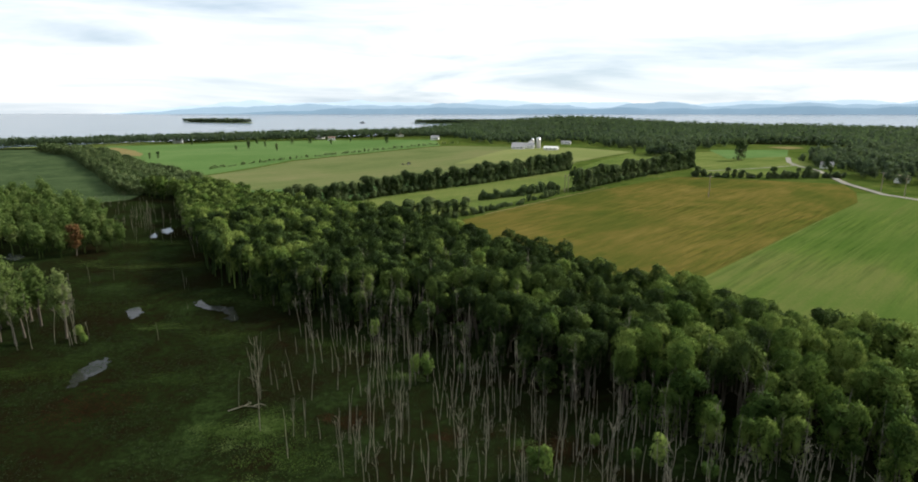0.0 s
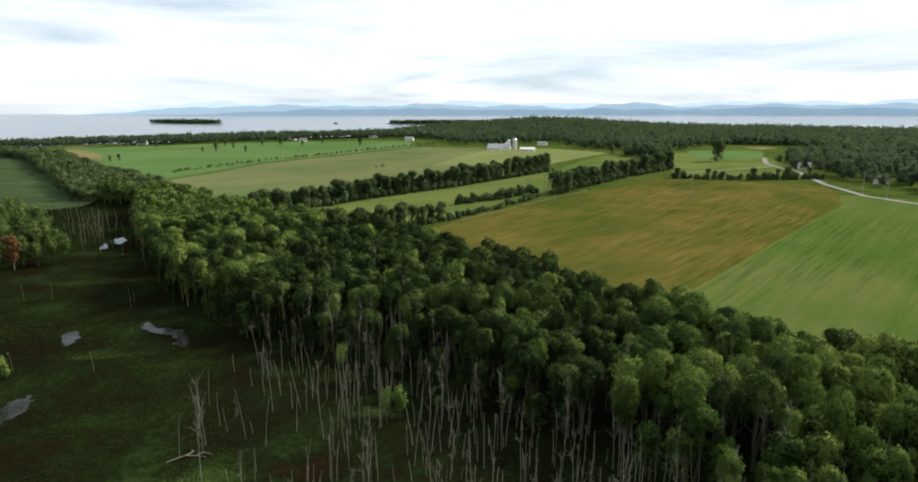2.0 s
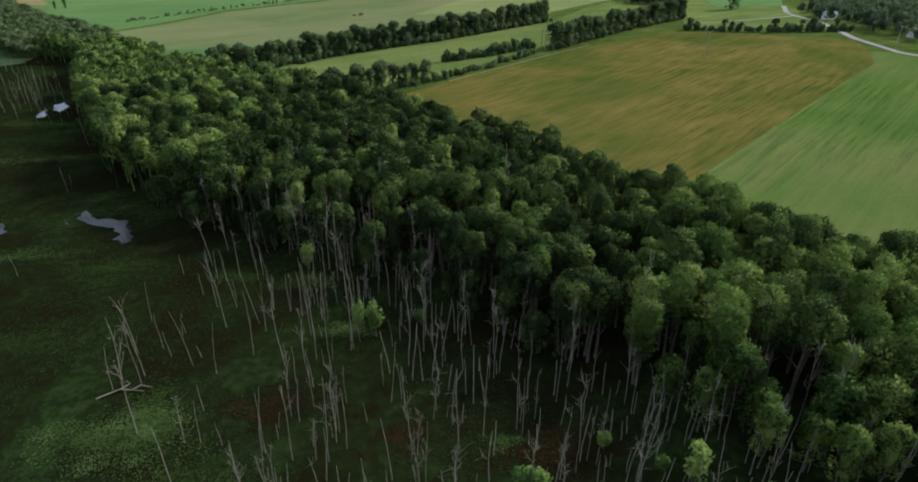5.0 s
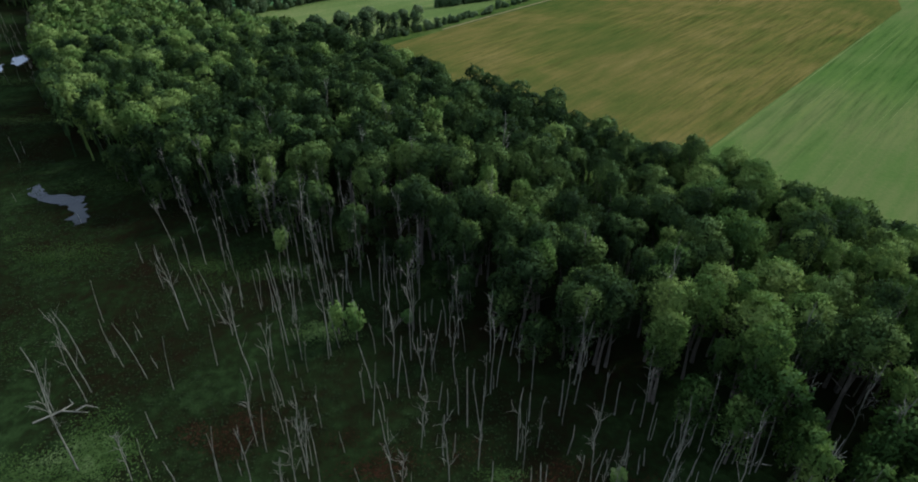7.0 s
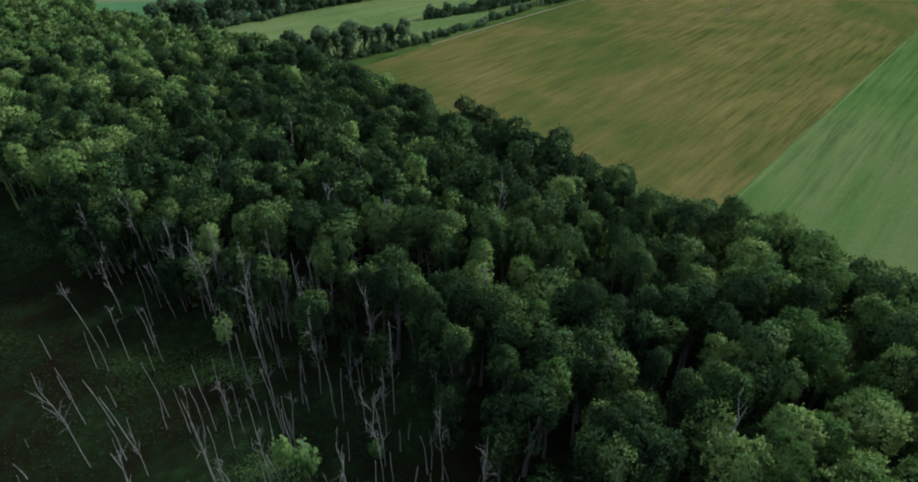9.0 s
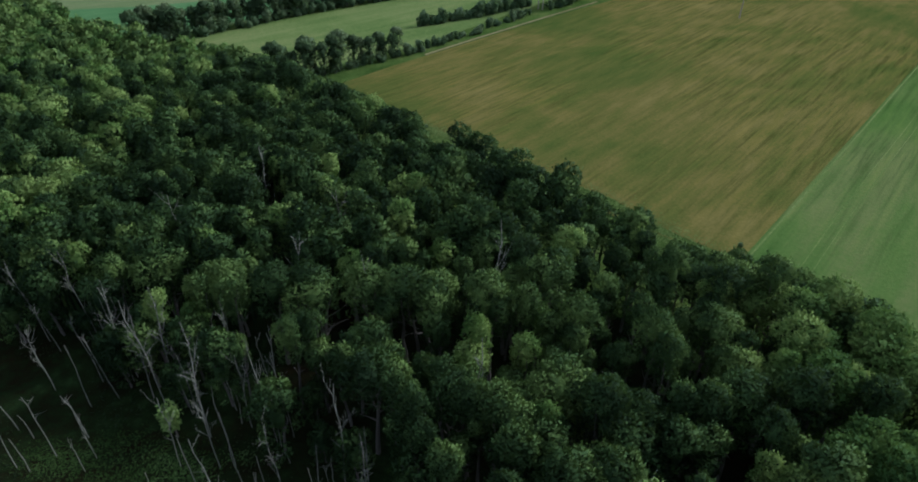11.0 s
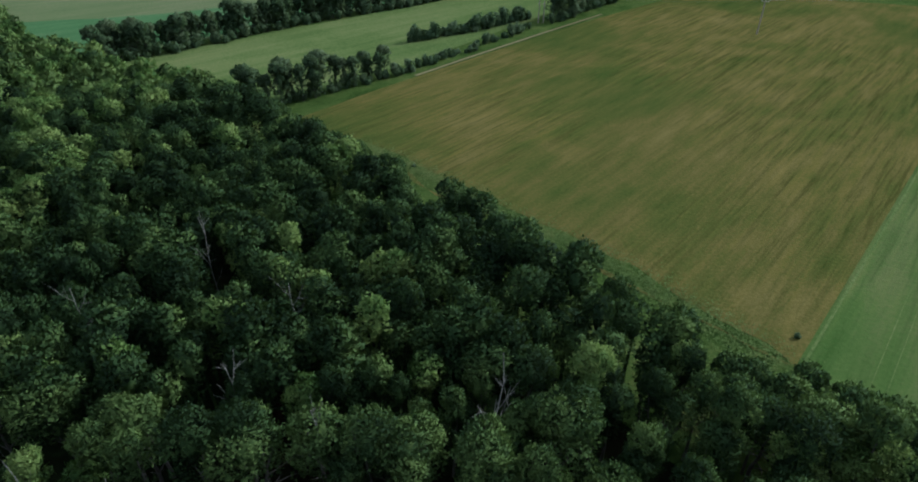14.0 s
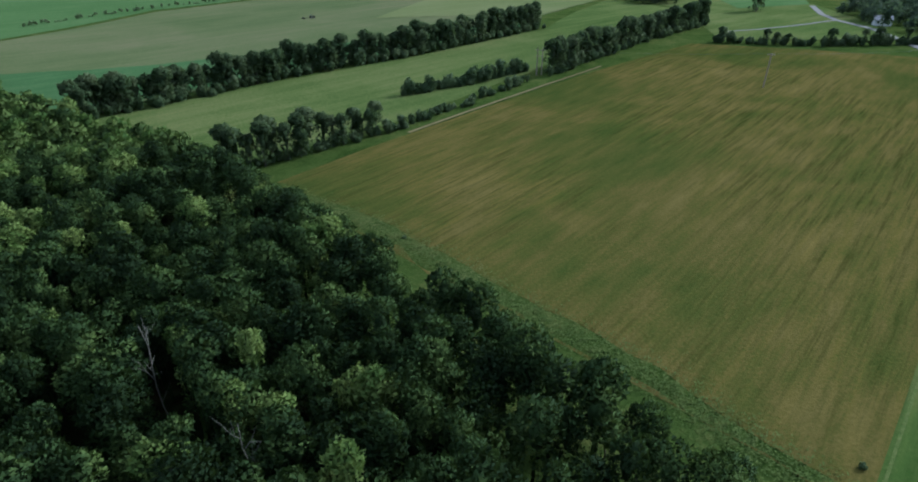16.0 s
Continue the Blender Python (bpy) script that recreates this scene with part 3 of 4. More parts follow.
    if core:
        far = leaves < 30
        m_ = 5 if far else 6
        ux, uy = np.meshgrid(np.linspace(0, 2 * np.pi, m_ + 1)[:-1], np.linspace(-1.0, 1.45, 3 if far else 4))
        ball = np.stack([np.cos(ux) * np.cos(uy), np.sin(ux) * np.cos(uy), np.sin(uy)], -1).reshape(-1, 3)
        bf = np.array([(i * m_ + j, i * m_ + (j + 1) % m_, (i + 1) * m_ + (j + 1) % m_, (i + 1) * m_ + j) for i in range(2 if far else 3) for j in range(m_)])
        bf = np.concatenate([bf[:, :3], bf[:, [0, 2, 3]]])
        for k in range(len(c) if far else (1 if leaves < 1000 else 0)):
            faces = np.concatenate([faces, bf + len(quad)])
            mid = c[k] if far else np.array((0, 0, cz))
            fat = np.full(3, rad[k] * 1.05) if far else np.array((radius * 0.34, radius * 0.34, rz * 0.5))
            quad = np.concatenate([quad, mid + ball * fat * r.uniform(0.85, 1.15, (len(ball), 1))])
            nrm = np.concatenate([nrm, ball])
    return quad, faces, nrm


def crown_dome(r, height, radius, leaves, size, base):
    """A broadleaf crown from above: a few domes of unlike height, each knobbly with small bosses of upright leaf sprays."""
    domes = [(0.0, 0.0, height, radius * 0.74)]
    for i in range(r.integers(2, 5)):
        a, k = r.uniform(0, 6.28), radius * r.uniform(0.42, 0.66)
        domes.append((k * math.cos(a), k * math.sin(a), height * r.uniform(0.80, 0.965), radius * r.uniform(0.36, 0.58)))
    c, rad, way = [], [], []
    low = height * base
    for x, y, top, w in domes:
        up = w * r.uniform(0.85, 1.15)
        zc = top - up
        n = max(9, int(48 * (w / radius) ** 1.6))
        for i in range(n):
            u = 1.0 - 1.75 * (i + r.uniform(0.1, 0.9)) / n
            a = i * 2.39996 + r.uniform(-0.5, 0.5)
            h = math.sqrt(max(0.0, 1 - u * u))
            if u < 0:
                h = 1.0 - 0.25 * u * u
            d = np.array((h * math.cos(a), h * math.sin(a), u))
            q = r.uniform(0.70, 0.98)
            z = zc + up * u * q if u > 0 else zc + u / 0.75 * max(zc - low, up) * q
            c.append(np.array((x + w * d[0] * q, y + w * d[1] * q, z)))
            rad.append(w * r.uniform(0.22, 0.42) + 0.14)
            way.append(d)
    c, rad, way = np.array(c), np.array(rad), np.array(way)
    lit = rad ** 2 * np.where(way[:, 2] > -0.15, 1.0, 0.55)
    pick = r.choice(len(c), size=int(leaves * 1.9), p=lit / lit.sum())
    out = r.normal(size=(len(pick), 3)) + way[pick] * 0.75 + np.array((0, 0, 0.45))
    out /= np.linalg.norm(out, axis=1)[:, None]
    p = c[pick] + out * (rad[pick] * r.uniform(0.55, 1.0, len(pick)) ** 0.4 * r.uniform(0.85, 1.22, len(pick)))[:, None]
    stray = r.uniform(0, 1, len(pick)) < 0.16
    p[stray] += (out[stray] * 0.6 + np.array((0, 0, 0.6))) * r.uniform(0.05, 0.55, (int(stray.sum()), 1))
    inner = np.zeros(len(p), bool)
    for k in range(len(c)):
        inner |= (np.linalg.norm(p - c[k], axis=1) < rad[k] * 0.70) & (pick != k)
    keep = r.permutation(np.flatnonzero(~inner))[:leaves]
    p, out, pick = p[keep], out[keep], pick[keep]
    n = len(p)
    # each spray reaches outwards and up
    tip = out * 0.75 + np.array((0, 0, 0.55)) + r.normal(0, 0.42, (n, 3))
    tip /= np.linalg.norm(tip, axis=1)[:, None]
    side = np.cross(tip, out + r.normal(0, 0.55, (n, 3)))
    side /= np.linalg.norm(side, axis=1)[:, None] + 1e-9
    sz = size * r.uniform(0.55, 1.35, n)[:, None]
    tri = np.stack([p - side * sz * 0.8 - tip * sz * 0.5, p + side * sz * 0.8 - tip * sz * 0.5, p + tip * sz * 1.25], 1).reshape(-1, 3)
    face = np.cross(side, tip)
    face *= np.sign(np.sum(face * out, axis=1))[:, None]
    nrm = out * 0.45 + way[pick] * 0.75 + face * 0.35 + np.array((0, 0, 0.10))
    nrm /= np.linalg.norm(nrm, axis=1)[:, None]
    nrm = np.repeat(nrm, 3, axis=0)
    faces = np.arange(n * 3).reshape(-1, 3)
    # the shaded heart of the crown closes it against see-through
    m_ = 8
    ux, uy = np.meshgrid(np.linspace(0, 2 * np.pi, m_ + 1)[:-1], np.linspace(-1.3, 1.35, 5))
    ball = np.stack([np.cos(ux) * np.cos(uy), np.sin(ux) * np.cos(uy), np.sin(uy)], -1).reshape(-1, 3)
    bf = np.array([(i * m_ + j, i * m_ + (j + 1) % m_, (i + 1) * m_ + (j + 1) % m_, (i + 1) * m_ + j) for i in range(4) for j in range(m_)])
    bf = np.concatenate([bf[:, :3], bf[:, [0, 2, 3]]])
    for x, y, top, w in domes[:1]:
        faces = np.concatenate([faces, bf + len(tri)])
        tri = np.concatenate([tri, np.array((x, y, low + (top - low) * 0.58)) + ball * np.array((w * 0.46, w * 0.46, (top - low) * 0.24)) * r.uniform(0.85, 1.1, (len(ball), 1))])
        nrm = np.concatenate([nrm, ball])
    return tri, faces, nrm


def trunk_cloud(r, height, girth, limbs, spread):
    k = np.linspace(0, 1, 6)
    line = np.stack([np.cumsum(r.normal(0, 0.02 * height, 6)) * k, np.cumsum(r.normal(0, 0.02 * height, 6)) * k, k * height * 0.86 - 0.4], 1)
    pieces = [tube(line, girth * (1 - 0.85 * k) + 0.02, 7)]
    for i in range(limbs):
        h = r.uniform(0.35, 0.75)
        p0 = np.array([np.interp(h, k, line[:, j]) for j in range(3)])
        a = r.uniform(0, 2 * np.pi)
        l = spread * r.uniform(0.5, 0.9)
        q = np.linspace(0, 1, 4)[:, None]
        pieces.append(tube(p0 + q * np.array((math.cos(a) * l, math.sin(a) * l, l * r.uniform(0.6, 1.3))) + q ** 2 * r.normal(0, 0.3, 3), girth * 0.42 * (1 - 0.85 * q[:, 0]), 5))
    return joined(pieces)


def tree_kind(name, seed, height, radius, lobes, leaves, size, base, mat, label, category="tree", group=""):
    """One tree with its trunk and crown at the origin, to be copied."""
    r = np.random.default_rng(seed)
    top = tagged(new(name), label, category, group)
    part("trunk", mesh_of("trunk", *trunk_cloud(r, height, 0.016 * height, 4, radius * 0.9), BARK, smooth=True), BARK, top)
    v, f, n = crown_cloud(r, height, radius, lobes, leaves, size, base) if lobes else crown_dome(r, height, radius, leaves, size, base)
    part("crown", mesh_of("crown", v, f, mat, n), mat, top)
    return top


def inside(poly, x, y):
    x, y = np.asarray(x, float), np.asarray(y, float)
    hit = np.zeros(x.shape, bool)
    for (x0, y0), (x1, y1) in zip(poly, poly[1:] + poly[:1]):
        if y0 != y1:
            hit ^= ((y0 > y) != (y1 > y)) & (x < (x1 - x0) * (y - y0) / (y1 - y0) + x0)
    return hit


def scatter(poly, gap, seed, jitter=0.42):
    """Uneven places about gap apart inside an outline."""
    r = np.random.default_rng(seed)
    xs, ys = [p[0] for p in poly], [p[1] for p in poly]
    out, row = [], 0
    y = min(ys)
    while y < max(ys):
        x = np.arange(min(xs) + (row % 2) * gap / 2, max(xs), gap)
        px, py = x + r.uniform(-jitter, jitter, len(x)) * gap, y + r.uniform(-jitter, jitter, len(x)) * gap
        k = inside(poly, px, py)
        out.append(np.stack([px[k], py[k]], 1))
        y += gap * 0.866
        row += 1
    return np.concatenate(out)


def along(points, gap, seed, wander):
    r, out = np.random.default_rng(seed), []
    for (x0, y0), (x1, y1) in zip(points, points[1:]):
        l = math.hypot(x1 - x0, y1 - y0)
        for i in range(int(l / gap)):
            k = (i + r.uniform(0.2, 0.8)) * gap / l
            out.append((x0 + (x1 - x0) * k + r.normal(0, wander), y0 + (y1 - y0) * k + r.normal(0, wander)))
    return np.array(out)


def place(kinds, spots, seed, lo=0.85, hi=1.15, girth=(0.9, 1.1)):
    """Copies of the given kinds at those spots, each turned and sized a little differently."""
    r = np.random.default_rng(seed)
    for x, y in spots:
        k = kinds[r.integers(len(kinds))]
        s = r.uniform(lo, hi)
        m = Matrix.LocRotScale((x, y, float(land(x, y))), Euler((0, 0, r.uniform(0, 6.28))), (s * r.uniform(*girth),) * 2 + (s,))
        c = copy_thing(k, m)
        c.matrix_basis = m


def drop(kinds):
    """The patterns themselves go once their copies stand."""
    for k in kinds:
        for o in (*k.children_recursive, k):
            bpy.data.objects.remove(o)


def woods(name, spots, heights, radius, leaves, size, mat, label, seed, base=0.3, stems=False, category="woods", lobes=6):
    """Many trees in one mesh."""
    r = np.random.default_rng(seed)
    stock = [crown_cloud(np.random.default_rng(seed * 31 + i), 1.0 * heights[1], radius, lobes, leaves, size, base, True, 0.25 if leaves < 100 else 0.45) if lobes
             else crown_dome(np.random.default_rng(seed * 31 + i), heights[1], radius * (0.82 + 0.06 * i), leaves, size, base + 0.03 * (i % 3)) for i in range(7)]
    V, F, N, o = [], [], [], 0
    for x, y in spots:
        v, f, n = stock[r.integers(7)]
        s = r.uniform(heights[0] / heights[1], 1.0)
        a = r.uniform(0, 6.28)
        R = np.array([[math.cos(a), -math.sin(a), 0], [math.sin(a), math.cos(a), 0], [0, 0, 1]])
        w = s ** 0.6 * (r.uniform(0.75, 1.4) if lobes == 0 else 1.0)
        V.append((v * (w, w, s)) @ R.T + (x, y, float(land(x, y))))
        N.append(n @ R.T)
        F.append(f + o)
        o += len(v)
        if stems:
            tv, tf = tube(np.array([(x, y, float(land(x, y)) - 0.3), (x + r.normal(0, 0.3), y, float(land(x, y)) + heights[1] * 0.5)]), (0.28, 0.16), 4)
            V.append(tv)
            N.append(tv * 0 + (0, -1, 0))
            F.append(np.concatenate([tf[:, :3], tf[:, [0, 2, 3]]]) + o)
            o += len(tv)
    return tagged(new(name, mesh_of(name, np.concatenate(V), np.concatenate(F), mat, np.concatenate(N))), label, category, kind="stuff")


WOOD = [(-560, 760), (-466, 690), (-335, 528), (-248, 410), (-190, 384), (-166, 336), (-139, 284), (-118, 248), (-102, 218), (-82, 188), (-70, 181), (-49, 164), (-15, 143), (3, 134), (11, 121), (22, 109), (33, 98), (48, 92), (68, 88), (100, 70), (170, 40), (190, 70),
        (132, 93), (95, 108), (70, 122), (60, 139), (49, 151), (39, 164), (36, 174), (27, 185), (15, 199), (6, 209), (-6, 229), (-15, 241), (-40, 272), (-72, 298), (-104, 322), (-134, 352), (-222, 478), (-330, 596), (-440, 720), (-575, 800)]
def by_the_path(p):
    return (p[:, 1] < 160) & (p[:, 1] > 82) & (p[:, 0] > -54) & (p[:, 0] < 74)


spots = scatter(WOOD, 3.85, 21, 0.62)
rest = scatter(WOOD, 4.15, 22, 0.62)
spots = np.concatenate([spots[by_the_path(spots)], rest[~by_the_path(rest)]])
spots = spots[(spots[:, 1] < 270) | (np.random.default_rng(7).uniform(0, 1, len(spots)) < 0.7)]
hollow = ((spots[:, 0] + 3) / 15) ** 2 + ((spots[:, 1] - 150) / 9) ** 2 < 1
shore = inside([(-46, 150), (-12, 136), (-6, 147), (-38, 164)], spots[:, 0], spots[:, 1])
spots = spots[np.random.default_rng(6).uniform(0, 1, len(spots)) > 0.42 * (hollow | shore)]
near = by_the_path(spots)
SHAPES = ((15.5, 2.1, 0.46), (16.5, 2.4, 0.54), (14.5, 1.8, 0.42), (15.5, 2.8, 0.54), (17, 2.2, 0.50), (14, 1.7, 0.38), (16.5, 2.5, 0.56), (15, 2.2, 0.45), (15.8, 3.1, 0.55))
big = [tree_kind("tree", 100 + i, h, rd, 0, 3800, 0.145, b, LEAF, "dark green broadleaf tree in a dense wood", "tree", "trees of the wood") for i, (h, rd, b) in enumerate(SHAPES)]
pale = [tree_kind("tree", 130 + i, h, rd, 0, 3800, 0.145, b, LEAF_PALE_SUNLIT, "light yellow-green broadleaf tree in the wood", "tree", "trees of the wood") for i, (h, rd, b) in enumerate(((15.5, 2.1, 0.38), (16.5, 2.5, 0.46), (14.5, 1.8, 0.36), (16, 2.8, 0.48)))]
# More pale leaves to the right, where sun on the crowns is painted in.
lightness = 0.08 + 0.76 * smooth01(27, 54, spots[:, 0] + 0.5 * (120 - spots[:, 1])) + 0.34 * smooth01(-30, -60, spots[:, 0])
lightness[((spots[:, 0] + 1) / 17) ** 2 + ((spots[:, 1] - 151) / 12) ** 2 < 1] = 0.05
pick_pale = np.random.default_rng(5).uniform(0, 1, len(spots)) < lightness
place(big, spots[near & ~pick_pale], 31, 0.70, 1.02, (0.75, 1.35))
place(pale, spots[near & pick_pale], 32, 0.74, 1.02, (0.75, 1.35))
middle = ~near & (spots[:, 1] < 262) & (spots[:, 0] > -120)
woods("woods_middle", spots[middle & ~pick_pale], (11.4, 16.6), 2.35, 1350, 0.235, LEAF, "dense dark green broadleaf wood along the marsh", 41, 0.42, True, lobes=0)
woods("woods_light", spots[middle & pick_pale], (11.4, 16.6), 2.35, 1350, 0.235, LEAF_PALE_SUNLIT, "light green broadleaf trees along the marsh", 42, 0.40, True, lobes=0)
belt, tail = ~near & ~middle & (spots[:, 1] < 400), spots[:, 1] >= 400
woods("woods_belt", spots[belt & ~pick_pale], (9.5, 15.5), 3.1, 320, 0.56, LEAF, "far stretch of the green broadleaf wood", 43, 0.25, True, lobes=0)
woods("woods_belt_light", spots[belt & pick_pale], (9.5, 15.5), 3.1, 320, 0.56, LEAF_PALE_SUNLIT, "far stretch of light green broadleaf wood", 44, 0.25, True, lobes=0)
# The wood's tail takes the paler hedge leaves, so haze sits in its colour.
woods("woods_tail", spots[tail], (6.0, 11.0), 3.3, 240, 0.66, LEAF_HEDGE, "low hazy tail of the green wood", 45, 0.1, True, lobes=0)
edge = [tree_kind("edge_tree", 145 + i, h, rd, 0, 2900, 0.22, 0.10, LEAF, "leafy green tree at the edge of the wood", "tree", "trees at the wood edge") for i, (h, rd) in enumerate(((13.0, 3.2), (10.5, 3.0), (14, 3.4)))]
place(edge, along([(22, 107), (10, 120), (3, 132), (-15, 141), (-49, 162), (-68, 179)], 3.8, 48, 1.8), 49, 0.45, 0.9)
place(edge, along([(92, 111), (70, 126), (60, 143), (50, 155), (40, 168), (36, 178), (27, 189), (15, 203), (5, 213), (-7, 233), (-18, 248)], 3.4, 46, 1.0), 47, 0.62, 1.0)
place(edge, along([(78, 124), (68, 140), (62, 149), (55, 159)], 1.6, 58, 1.0), 59, 0.45, 0.72)
place(edge, along([(74, 121), (64, 135), (56, 147), (48, 156)], 2.2, 89, 1.2), 90, 0.72, 0.98)
bush = [tree_kind("edge_tree", 155 + i, h, rd, 0, 2600, 0.20, 0.12, LEAF_PALE_SUNLIT, "light green leafy tree at the marsh edge", "tree", "trees at the wood edge") for i, (h, rd) in enumerate(((11.5, 2.6), (9.5, 2.3), (13, 2.7)))]
place(bush, along([(34, 95), (48, 89), (64, 85), (86, 76)], 2.0, 50, 2.2), 60, 0.75, 1.15, (0.75, 1.1))
place(bush, along([(46, 84), (62, 79), (82, 70)], 3.0, 87, 2.4), 88, 0.55, 1.0, (0.75, 1.1))
CLUMP_A = [(-99, 139), (-118, 131), (-150, 130), (-165, 165), (-125, 158)]
CLUMP_B = [(-143, 238), (-168, 225), (-215, 238), (-300, 330), (-262, 352), (-190, 292)]
light = [tree_kind("marsh_tree", 150 + i, h, rd, 24, 2200, 0.30, 0.18, LEAF_CLUMP_VEILED, "light green thin-crowned tree standing in the marsh", "tree", "trees in the marsh") for i, (h, rd) in enumerate(((18, 3.2), (16, 2.8), (19, 3.0)))]
place(light, scatter(CLUMP_A, 7.0, 51), 52, 0.85, 1.15)
drop(light)
woods("woods_clump", scatter(CLUMP_B, 7.4, 53, 0.6), (10, 21), 4.0, 800, 0.5, LEAF_CLUMP_VEILED, "light green tree clump standing in the marsh", 54, 0.14, True, lobes=18)
rust = [tree_kind("rust_tree", 139, 13, 3.4, 20, 2200, 0.30, 0.1, LEAF_RUST, "rust-brown leafed tree in a marsh clump", "tree")]
place(rust, np.array([(-160.5, 231.5)]), 57)
drop(rust)

# hedgerows


hedge = [tree_kind("hedgerow_tree", 160 + i, h, rd, lo, 1300, 0.40, 0.0, LEAF_HEDGE, "dark green tree in a field hedgerow", "tree", "hedgerow trees")
         for i, (h, rd, lo) in enumerate(((11.5, 2.9, 0), (12.5, 3.1, 0), (10, 2.8, 0), (13, 2.7, 0)))]
shrub = [tree_kind("hedgerow_shrub", 180 + i, h, rd, lo, 300, 0.42, -0.1, LEAF_HEDGE, "low green shrub in a field hedgerow", "shrub", "hedgerow shrubs")
         for i, (h, rd, lo) in enumerate(((3.6, 1.9, 7), (2.8, 1.7, 6), (4.6, 1.8, 7)))]
place(hedge, along([(-104, 341), (-34, 399), (24, 432), (98, 489)], 2.0, 61, 1.2), 62, 0.80, 1.18, (0.85, 1.2))
place(hedge, along([(-40, 277), (-12, 295)], 2.6, 63, 1.5), 64, 0.75, 1.05)
place(hedge, along([(-12, 295), (8, 311)], 3.4, 65, 1.2), 66, 0.55, 0.9)
place(hedge, along([(75, 371), (132, 426), (197, 483)], 2.2, 67, 1.3), 68, 0.80, 1.14, (0.85, 1.2))
place(shrub, along([(-34, 281), (6, 306), (36, 334), (64, 362)], 1.7, 69, 1.0), 70, 0.5, 1.0)
place(shrub, along([(12, 350), (40, 362), (68, 380)], 1.9, 71, 0.6), 72, 0.9, 1.5)
place(shrub, along([(-103, 338), (-33, 396), (25, 429), (99, 486)], 3.0, 83, 1.2), 84, 0.8, 1.6)
place(shrub, along([(75, 368), (132, 423), (198, 480)], 3.2, 85, 1.0), 86, 0.8, 1.5)
place(hedge, np.array([(175, 420), (178, 424), (194, 411), (198, 409), (203, 407), (222, 402), (240, 403), (246, 401), (252, 404), (262, 402)]), 73, 0.5, 0.75)
place(shrub, along([(172, 421), (215, 402), (272, 400)], 1.7, 74, 1.0), 75, 0.6, 1.25)
woods("hedge_line", along([(-262, 590), (-235, 640), (-193, 690), (-110, 760), (-37, 826), (0, 850)], 3.0, 76, 1.6), (1.6, 5.0), 1.8, 60, 0.55, LEAF_HEDGE, "thin broken line of shrubs between far fields", 77, 0.0, category="hedge")
place(hedge[:2], np.array([(264, 540), (268, 545)]), 78, 1.5, 1.6)
place(hedge, np.array([(-372, 690), (-364, 694), (-310, 800), (-296, 810), (-286, 850), (-250, 790), (-330, 905), (-318, 909), (-262, 905), (-240, 930), (-200, 900), (-180, 960), (-110, 880), (-150, 990), (-420, 905)]), 79, 0.6, 1.1)
place(hedge, np.array([(205, 600), (213, 604), (221, 610), (228, 618), (236, 628), (210, 625), (190, 622)]), 80, 0.7, 1.1)
place(shrub, np.array([(65.4, 171.3), (5, 222), (18, 214), (34, 198), (50, 172), (56, 164), (12, 236)]), 81, 0.22, 0.4)
drop(big + pale + edge + bush + hedge + shrub)

# far woods: the hill behind the farm, the trees along the shore, island and point
SHORE = [(-1000, 900), (-700, 900), (-560, 900), (-470, 960), (-330, 985), (-230, 1040), (-120, 1070), (-30, 1000), (10, 990), (0, 1200), (-300, 1180), (-1000, 1000)]
woods("woods_shore", scatter(SHORE, 11, 91), (9, 16), 6.0, 44, 1.5, LEAF_FAR_HAZE, "dark tree line along the lake shore", 92, 0.1)
HILL = [(20, 860), (75, 815), (170, 850), (190, 740), (230, 700), (300, 700), (380, 790), (470, 800), (460, 690), (420, 600), (350, 560), (302, 505), (294, 470), (291, 430), (283, 402), (274, 372), (285, 330), (335, 258), (430, 190), (1000, 500), (1250, 900), (850, 1270), (330, 1490), (0, 1450), (-100, 1240), (-20, 1040)]
HOMES = np.array([(7, 1075), (228, 664), (236, 650), (300, 466), (290, 372), (152, 818)])
hill_spots = scatter(HILL, 14.5, 93)
close = np.hypot(hill_spots[:, 0], hill_spots[:, 1]) < 800
woods("woods_hill", hill_spots[~close], (11, 15.5), 7.4, 34, 2.0, LEAF_FAR_HAZE, "dark green wooded hill beyond the farm", 94, 0.0)
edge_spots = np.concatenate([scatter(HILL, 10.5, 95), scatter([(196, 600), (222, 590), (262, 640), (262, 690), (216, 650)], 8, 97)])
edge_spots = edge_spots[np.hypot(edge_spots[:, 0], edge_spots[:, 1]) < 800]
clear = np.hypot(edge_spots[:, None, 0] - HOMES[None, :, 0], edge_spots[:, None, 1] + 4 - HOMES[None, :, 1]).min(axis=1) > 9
woods("woods_edge", edge_spots[clear], (8, 15), 5.4, 170, 1.05, LEAF_FAR_HAZE, "green woods beside the country road", 96, 0.0)


